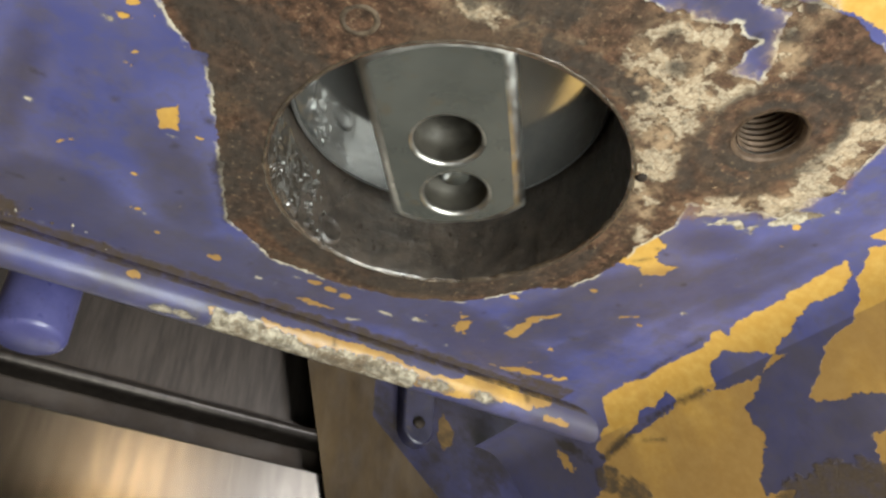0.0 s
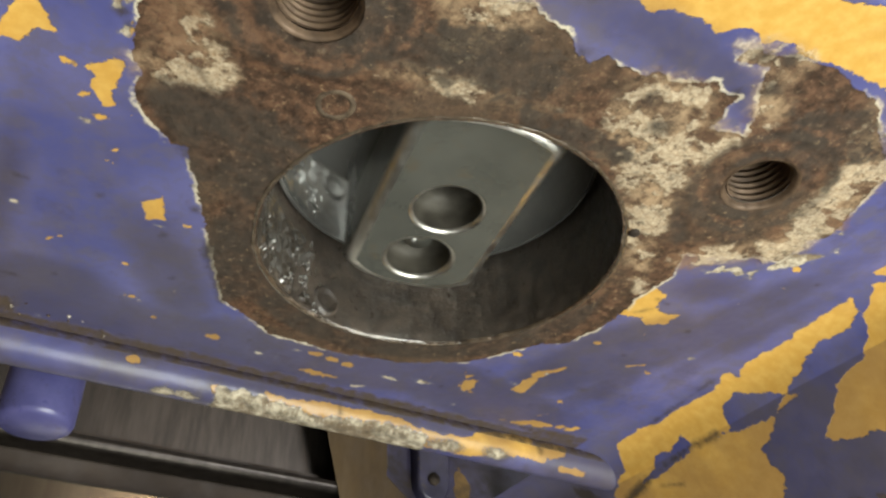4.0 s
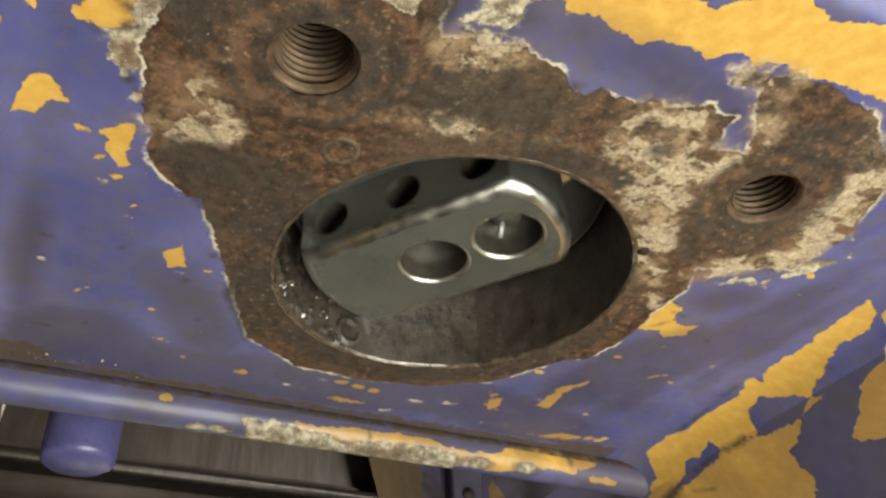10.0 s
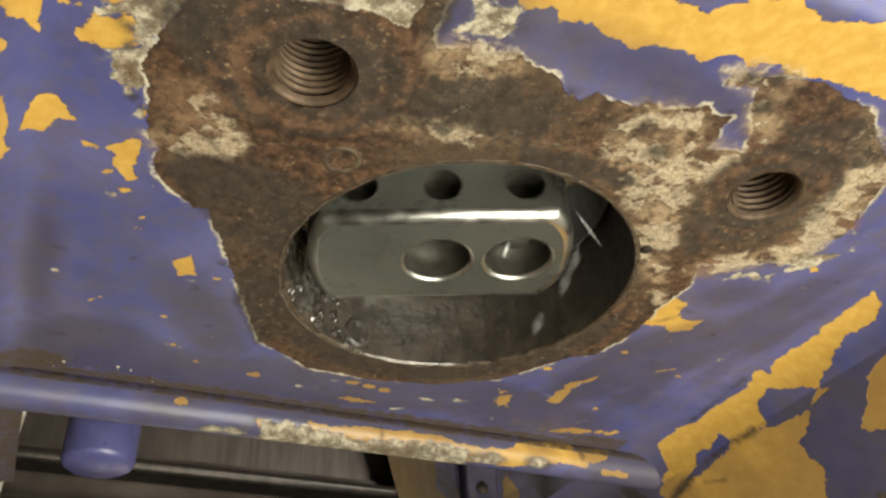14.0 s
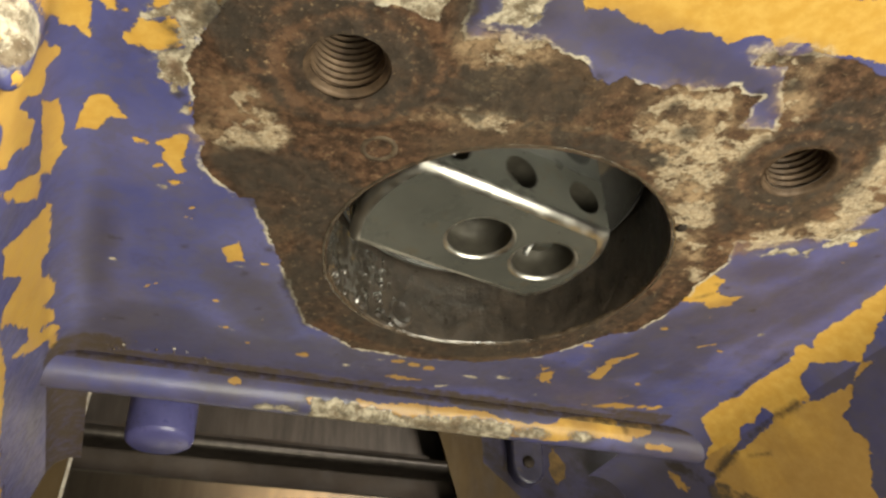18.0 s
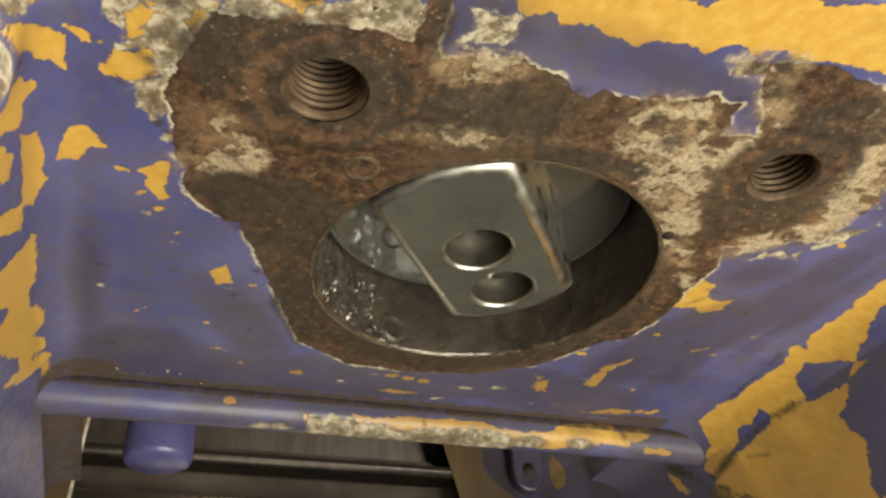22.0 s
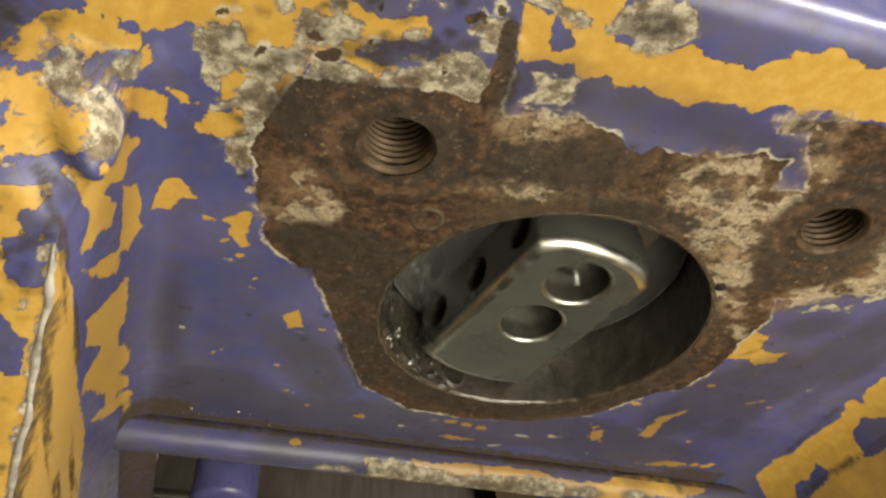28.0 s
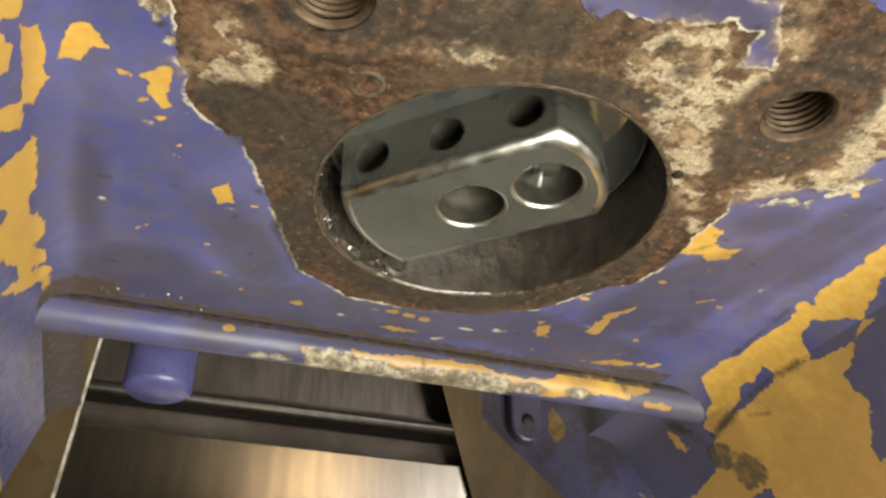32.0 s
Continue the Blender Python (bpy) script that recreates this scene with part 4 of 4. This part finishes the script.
def bolt_hole(cx, cq, tilt_seed):
    """Threaded hole: countersink, helical thread and dark end."""
    n, pitch, deep = 64, 2.1, 26.0
    rows = 170
    verts = []
    for i in range(rows):
        d = 1.4 + deep * i / (rows - 1)
        for j in range(n):
            a = 2 * math.pi * j / n
            phase = (d / pitch + j / n) % 1.0
            tooth = abs(phase - 0.5) * 2
            rad = 7.9 + 0.36 * (1 - math.cos(math.pi * tooth))
            verts.append(place(cx + rad * math.cos(a), d, cq + rad * math.sin(a)))
    hole = mesh_ob("threaded_hole", verts, grid_faces(rows, n, True), THREAD, housing, "rust-tinged threaded bolt hole")
    turned("hole_countersink", [(9.9, -0.1), (9.3, 0.0), (8.9, 0.5), (8.4, 1.5)], THREAD, housing, (cx, cq), "", 64, wobble=0.15)
    turned("hole_end", [(8.6, 1.4 + deep), (0.1, 1.4 + deep)], HOLE_END, housing, (cx, cq), "", 24)
    return hole


for cx, cq, _ in BORES[1:]:
    bolt_hole(cx, cq, 1)

# small plug ring, and a black stub standing in for the notch at the bore's side
turned("plug_ring", [(4.9, 0.4), (4.5, -0.2), (3.9, -0.4), (3.4, -0.2), (3.1, 0.15), (0.05, 0.1)], PLUG, housing, (-47.8, 36.4), "small plugged hole with a raised ring", 40)
turned("notch_stub", [(1.6, 0.5), (1.6, -0.5), (1.2, -0.8), (0.05, -0.8)], HOLE_END, housing, (42.4, 31.6), "", 20)

# far side below the bar: peg, webs and lug
def grit():
    """Pale crumbs caught in the dirt above the bar's end."""
    dice = random.Random(5)
    for k in range(14):
        bm = bmesh.new()
        size = dice.uniform(0.00025, 0.0007)
        bmesh.ops.create_icosphere(bm, subdivisions=1, radius=size)
        for v in bm.verts:
            v.co *= dice.uniform(0.7, 1.2)
        bmesh.ops.translate(bm, verts=bm.verts, vec=place(dice.uniform(-108, -70), 0.0, dice.uniform(-88.5, -79)))
        part("dirt_crumb", bm, PLUG if k % 3 else PALE_EDGE, housing)


grit()


def far_side():
    turned("peg", [(0.1, -0.6), (11.6, -0.5), (13.2, 0.5), (13.9, 2.2), (13.9, 20), (13.9, 70)], BLUE, housing, (-79.5, -165), "round blue peg with a chipped end", 48)
    turned("peg_wear", [(12.0, -0.55), (13.4, 0.35), (14.05, 2.0)], BARE_RIM, housing, (-79.5, -165), "", 10, start=-128, sweep=24, wobble=0.5)
    # blue bracket behind the bar, its edge running down towards the side wall
    k, d = np.meshgrid(np.linspace(0, 1, 150), np.arange(70, -130, -1.0))
    left = 60 + np.maximum(0, 1 - d) * 1.2
    x = left + k * np.maximum(0, 330 - left)
    w = Wear(x, d)
    w.spot("yel", 97, 2, 4, 8, ragged=1.0)
    w.spot("grey", 150, -28, 12, 5, ragged=2.0)
    w.merge("dark", 9.0 * fractal(x, d, 34, 95) - 1.5, 1.0)
    w.merge("dirt", 14 * fractal(x, d, 18, 91) - 3.5, 1.0)
    w.merge("grey", 0.5 - (x - left) - 3.0 * np.abs(fractal(d, 0 * d, 14, 97, 3)), 0.6)
    sheet("blue_bracket", x, d, -152 + 0.3 * fractal(x, d, 20, 93), w, "blue bracket in shade-darkened enamel, with a chipped edge", mat=SHADED_ENAMEL)
    bm = bmesh.new()
    shape = [(8.2, 42)] + [(8.2 * math.cos(a), -9.0 * math.sin(a)) for a in np.linspace(0, math.pi, 17)] + [(-8.2, 42)]
    rings = [[bm.verts.new(place(80 + u * k, v * k, q)) for u, v in shape] for q, k in ((-153, 1.0), (-148.0, 1.0), (-146.6, 0.95), (-146, 0.86))]
    for low, high in zip(rings, rings[1:]):
        for k in range(len(shape)):
            bm.faces.new((low[k], low[(k + 1) % len(shape)], high[(k + 1) % len(shape)], high[k]))
    bm.faces.new(rings[-1])
    lug = part("lug", bm, SHADED_BLUE, housing, "small blue lug with a rounded foot and a hole", smooth=False)
    # no hole is cut: a black disc paints in its darkness
    bm = bmesh.new()
    bmesh.ops.create_cone(bm, cap_ends=True, segments=20, radius1=0.0027, radius2=0.0027, depth=0.0016, matrix=Matrix.Translation(place(79.5, 0.8, -145.6)) @ pose(0, 0, 0, 90))
    part("lug_hole_disc", bm, HOLE_END, lug)
    # two mustard frame plates close in front of the steel panel, shade in their colour
    for name, inner, lean, outer, label in (("right_frame_plate", 138, -0.26, 460, "mustard frame plate, its colour darkened for shade"), ("left_frame_plate", -119.5, 0.06, -470, "mustard frame plate with a bright bare edge")):
        k, d = np.meshgrid(np.linspace(0, 1, 120), np.arange(260, -260, -3.0))
        left = inner + (d - 112) * lean
        x = left + k * (outer - left)
        w = Wear(x, d)
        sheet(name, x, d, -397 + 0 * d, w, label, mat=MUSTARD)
        bm = bmesh.new()
        low, high = sorted((inner + (-257 - 112) * lean, outer))
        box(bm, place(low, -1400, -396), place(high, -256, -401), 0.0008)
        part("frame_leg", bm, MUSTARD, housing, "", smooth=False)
    bm = bmesh.new()
    vs = [bm.verts.new(place(-119.5 + (d - 112) * 0.06 + u, d, q)) for d in (150, 62, -20) for u, q in ((0.3, -396.4), (-1.6, -396.4), (0.3, -401))]
    for a in (0, 3):
        bm.faces.new([vs[a + c] for c in (0, 1, 4, 3)])
        bm.faces.new([vs[a + c] for c in (0, 3, 5, 2)])
    part("plate_edge", bm, PALE_EDGE, housing, "bare bright edge of the plate", smooth=False)
    bm = bmesh.new()
    vs = [bm.verts.new(place(*c)) for q in (-111.5, -115) for c in ((131, -114, q), (176, -219, q), (270, -219, q), (270, -92, q), (196, -92, q), (196, -114, q))]
    bm.faces.new(vs[:6])
    bm.faces.new(vs[:5:-1])
    for a in range(6):
        bm.faces.new((vs[a], vs[(a + 1) % 6], vs[6 + (a + 1) % 6], vs[6 + a]))
    part("yellow_gusset", bm, OCHRE, housing, "bright yellow gusset at the foot of the side wall", smooth=False)


far_side()

# ---------------------------------------------------------------- the turning rotor
def ring_loop(points, h):
    return [(u * 0.001, v * 0.001, h * 0.001) for u, v in points]


def rotor_outline(inset):
    """Long block with flat sides and rounded ends, in mm."""
    half, big, small, out = 20.5 - inset, 43.5 - inset, 33.0 - inset, []
    a0 = math.asin(half / big)
    out += [(-big * math.cos(a), big * math.sin(a)) for a in np.linspace(-a0, a0, 17)]
    for v in half * np.sin(np.linspace(math.pi / 2, -math.pi / 2, 21)):
        out.append((small + 0.6 - 6.5 * abs(v / half) ** 2.8, v))
    return [(u, -v) for u, v in out]


def filled(bm, loops):
    edges = []
    for loop in loops:
        vs = [bm.verts.new(p) for p in loop]
        edges += [bm.edges.new((vs[k], vs[(k + 1) % len(vs)])) for k in range(len(vs))]
    bmesh.ops.triangle_fill(bm, use_beauty=True, use_dissolve=False, edges=edges)


def tube(bm, rings):
    made = [[bm.verts.new(p) for p in ring] for ring in rings]
    for a, b in zip(made, made[1:]):
        for k in range(len(a)):
            bm.faces.new((a[k], a[(k + 1) % len(a)], b[(k + 1) % len(b)], b[k]))


def circle(u, v, r, n=40):
    return [(u + r * math.cos(2 * math.pi * k / n), v + r * math.sin(2 * math.pi * k / n)) for k in range(n)]


def build_rotor():
    rotor = thing("rotor", "turning satin-steel rotor block with two large end holes, wet and oily", "rotor")
    holes = ((-6.1, 0.0, 9.7), (17.6, 0.0, 9.7))
    bm = bmesh.new()
    filled(bm, [ring_loop(rotor_outline(3.0), 0)] + [ring_loop(circle(u, v, r + 1.2), 0) for u, v, r in holes])
    part("end_face", bm, ROTOR_STEEL, rotor, "satin end face", smooth=False)
    bm = bmesh.new()
    tube(bm, [ring_loop(rotor_outline(i), h) for i, h in ((3.0, 0), (2.0, 0.16), (1.2, 0.6), (0.55, 1.2), (0.15, 2.1), (0.0, 3.0))])
    part("rounded_edge", bm, BRIGHT_EDGE, rotor, "rounded edge, its highlight lifted by a brighter steel")
    out = rotor_outline(0.0)
    n = len(out)
    flat = 16                       # the side that carries the cross holes lies between these two corners
    bm = bmesh.new()
    low, high = [bm.verts.new(p) for p in ring_loop(out, 3.0)], [bm.verts.new(p) for p in ring_loop(out, 21)]
    for k in range(n):
        j = (k + 1) % n
        if k != flat:
            bm.faces.new((low[k], low[j], high[j], high[k]))
    a, b = out[flat], out[flat + 1]
    part("side_wall", bm, ROTOR_STEEL, rotor, "", smooth=False)
    bm = bmesh.new()
    v = out[flat][1]
    u0, u1 = min(a[0], b[0]), max(a[0], b[0])
    rect = [(u0, 3.0), (u1, 3.0), (u1, 21), (u0, 21)]
    cross = [circle(u, 11.5, 5.6, 28) for u in (-28.5, -5.0, 18.5)]
    filled(bm, [[(p * 0.001, v * 0.001, h * 0.001) for p, h in loop] for loop in [rect] + cross])
    part("drilled_side", bm, ROTOR_STEEL, rotor, "side wall with cross-drilled holes", smooth=False)
    inward = 1 if v < 0 else -1
    for loop in cross:
        bm = bmesh.new()
        tube(bm, [[(p * 0.001, (v + inward * dep) * 0.001, h * 0.001) for p, h in loop] for dep in (0, 1, 7)])
        bm.faces.new([bm.verts.new((p * 0.001, (v + inward * 7) * 0.001, h * 0.001)) for p, h in loop])
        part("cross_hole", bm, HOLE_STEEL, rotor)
    for u, w, r in holes:
        bm = bmesh.new()
        tube(bm, [ring_loop(circle(u, w, rr), h) for rr, h in ((r + 1.2, 0), (r + 1.1, 0.0), (r + 0.35, 0.25), (r, 0.9), (r, 1.2))])
        part("hole_edge", bm, BRIGHT_EDGE, rotor)
        bm = bmesh.new()
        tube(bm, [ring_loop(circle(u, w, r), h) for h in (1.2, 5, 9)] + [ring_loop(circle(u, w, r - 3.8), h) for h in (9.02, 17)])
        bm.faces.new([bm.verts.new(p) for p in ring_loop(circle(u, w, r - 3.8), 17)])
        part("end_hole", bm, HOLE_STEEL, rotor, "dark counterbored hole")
    bm = bmesh.new()
    bmesh.ops.create_cone(bm, cap_ends=True, segments=24, radius1=0.0042, radius2=0.0046, depth=0.006, matrix=Matrix.Translation((0.0176, 0, 0.010)))
    part("set_screw", bm, ROTOR_STEEL, rotor, "set screw in the outer hole")
    bm = bmesh.new()
    bmesh.ops.create_cone(bm, cap_ends=True, segments=12, radius1=0.0009, radius2=0.0009, depth=0.007, matrix=Matrix.Translation((0.0150, 0.002, 0.0065)) @ pose(0, 0, 0, 18, 24, 0))
    part("split_pin", bm, DISC_RIM, rotor)
    bm = bmesh.new()
    tube(bm, [ring_loop(circle(0, 0, r, 96), h) for r, h in ((0.1, 21), (46.8, 21), (47.0, 21.1))])
    part("flange_disc", bm, DISC_STEEL, rotor, "polished round flange behind the block", smooth=False)
    bm = bmesh.new()
    tube(bm, [ring_loop(circle(0, 0, r, 96), h) for r, h in ((47.0, 21.1), (48.2, 21.5), (48.7, 22.4), (48.7, 25), (30, 26), (12, 26), (12, 90))])
    part("flange_rim", bm, DISC_RIM, rotor, "paler chamfered rim of the flange")
    return rotor


rotor = build_rotor()

# ---------------------------------------------------------------- water thrown by the rotor
def water_drop(length, width):
    """A drawn-out falling drop, its length along its fall."""
    n, m = 14, 12
    verts = []
    for i in range(n):
        k = i / (n - 1)
        rad = 0.0005 * width * math.sin(math.pi * (0.03 + 0.94 * k)) ** 0.7
        verts += [(rad * math.cos(2 * math.pi * j / m), rad * math.sin(2 * math.pi * j / m), 0.001 * length * (k - 0.5)) for j in range(m)]
    ob = mesh_ob("water_drop", verts, grid_faces(n, m, True), WATER)
    return tagged(ob, "clear drop of water falling from the wet rotor", "water drop", "falling drops")


# moment, place of its middle (x, d, q), length and width in mm, lean in degrees
DROPS = (
    (9.0, 13.4, -19.0, 11.0, 56, 1.5, 11),
    (9.0, 12.0, -6.0, 8.0, 26, 1.6, 22),
    (14.0, 25.0, 4.0, 30.0, 9, 1.5, -30),
    (14.0, 29.5, 4.0, 16.0, 10, 1.5, 35),
    (14.0, 33.0, 4.0, 4.5, 10, 1.6, 35),
    (14.0, 37.0, 4.0, -19.0, 9, 1.6, 40),
    (13.0, 19.0, 3.5, 13.0, 7, 0.9, -35),
    (19.0, -45.0, 2.0, -14.0, 4, 1.1, -10),
    (24.0, 3.0, -44.0, -27.0, 30, 1.6, -2),
)
drops = [water_drop(row[4], 0.7 * row[5]) for row in DROPS]

# ---------------------------------------------------------------- stainless panel beyond
panel = thing("stainless_panel", "brushed stainless panel with a dark slot and a rolled ledge", "steel panel")
bm = bmesh.new()
box(bm, place(-900, -1400, -402), place(900, 72, -412), 0.002)
part("lower_sheet", bm, BRUSHED, panel, "brushed steel sheet, dully reflecting the lamps", smooth=False)
bm = bmesh.new()
box(bm, place(-900, 60, -418), place(900, 112, -424))
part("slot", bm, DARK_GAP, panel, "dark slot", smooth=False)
bm = bmesh.new()
box(bm, place(-900, 93, -398), place(900, 103, -445), 0.0045)
part("ledge", bm, DARKENED_STEEL, panel, "rolled steel ledge")
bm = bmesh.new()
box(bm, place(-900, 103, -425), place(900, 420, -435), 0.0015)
part("upper_sheet", bm, DARKENED_STEEL, panel, "", smooth=False)

# ---------------------------------------------------------------- workshop round it
def slab(name, lo, hi, mat):
    bm = bmesh.new()
    box(bm, lo, hi)
    return tagged(part(name, bm, mat, smooth=False), kind="structure")


tagged(slab("floor", (-3, -3, -0.1), (3, 3, 0), CONCRETE), "grey concrete workshop floor")
tagged(slab("ceiling", (-3, -3, 2.9), (3, 3, 3.0), PLASTER), "plain workshop ceiling")
tagged(slab("wall_north", (-3, 3, 0), (3, 3.1, 2.9), PLASTER), "plain workshop wall")
tagged(slab("wall_east", (3, -3, 0), (3.1, 3, 2.9), PLASTER), "plain workshop wall")
tagged(slab("wall_west", (-3.1, -3, 0), (-3, 3, 2.9), PLASTER), "plain workshop wall")
tagged(slab("wall_south", (-3, -3.1, 0), (3, -3, 2.9), PLASTER), "plain workshop wall")


# ---------------------------------------------------------------- what moves
def motions():
    # a steady 103 turns a minute, while the rotor slowly works its way down out of the bore
    turn = ((0, 309), (3, 316), (6, 323.5), (10, 333), (14, 341.5), (18, 347.5), (22, 350), (25, 352), (28, 356.5), (32, 364))
    sink = ((0, 9.7), (4, 9.4), (9, 8.2), (13, 7.2), (17, 6.1), (20, 5.2), (25, 3.9), (28, 3.1), (32, 1.9))
    rows = []
    for k in range(321):
        t = k / 10
        angle = 620 * t + float(np.interp(t, *zip(*turn)))
        rows.append((t, pose(0, 0, BASE + 0.001 * float(np.interp(t, *zip(*sink))), 0, 0, -angle)))
    walk(rotor, rows)
    for ob, (when, x, d, q, length, width, lean) in zip(drops, DROPS):
        middle = place(x, d, q)
        rows = []
        for t in (0.0, when - 0.2, when - 0.06, when, when + 0.1, when + 0.5, 32.0):
            fall = t - when
            if fall < -0.03:
                at = place(-20 + x, 60, q - 20)
            elif fall < 0.3:
                at = middle + Vector((-0.02 * lean * fall, 0, -1.1 * fall))
            else:
                at = Vector((middle.x - 0.002 * lean, middle.y, 0.0005 * width))
            rows.append((t, pose(*at, 0, lean if fall < 0.3 else 85, 0)))
        walk(ob, rows)


motions()
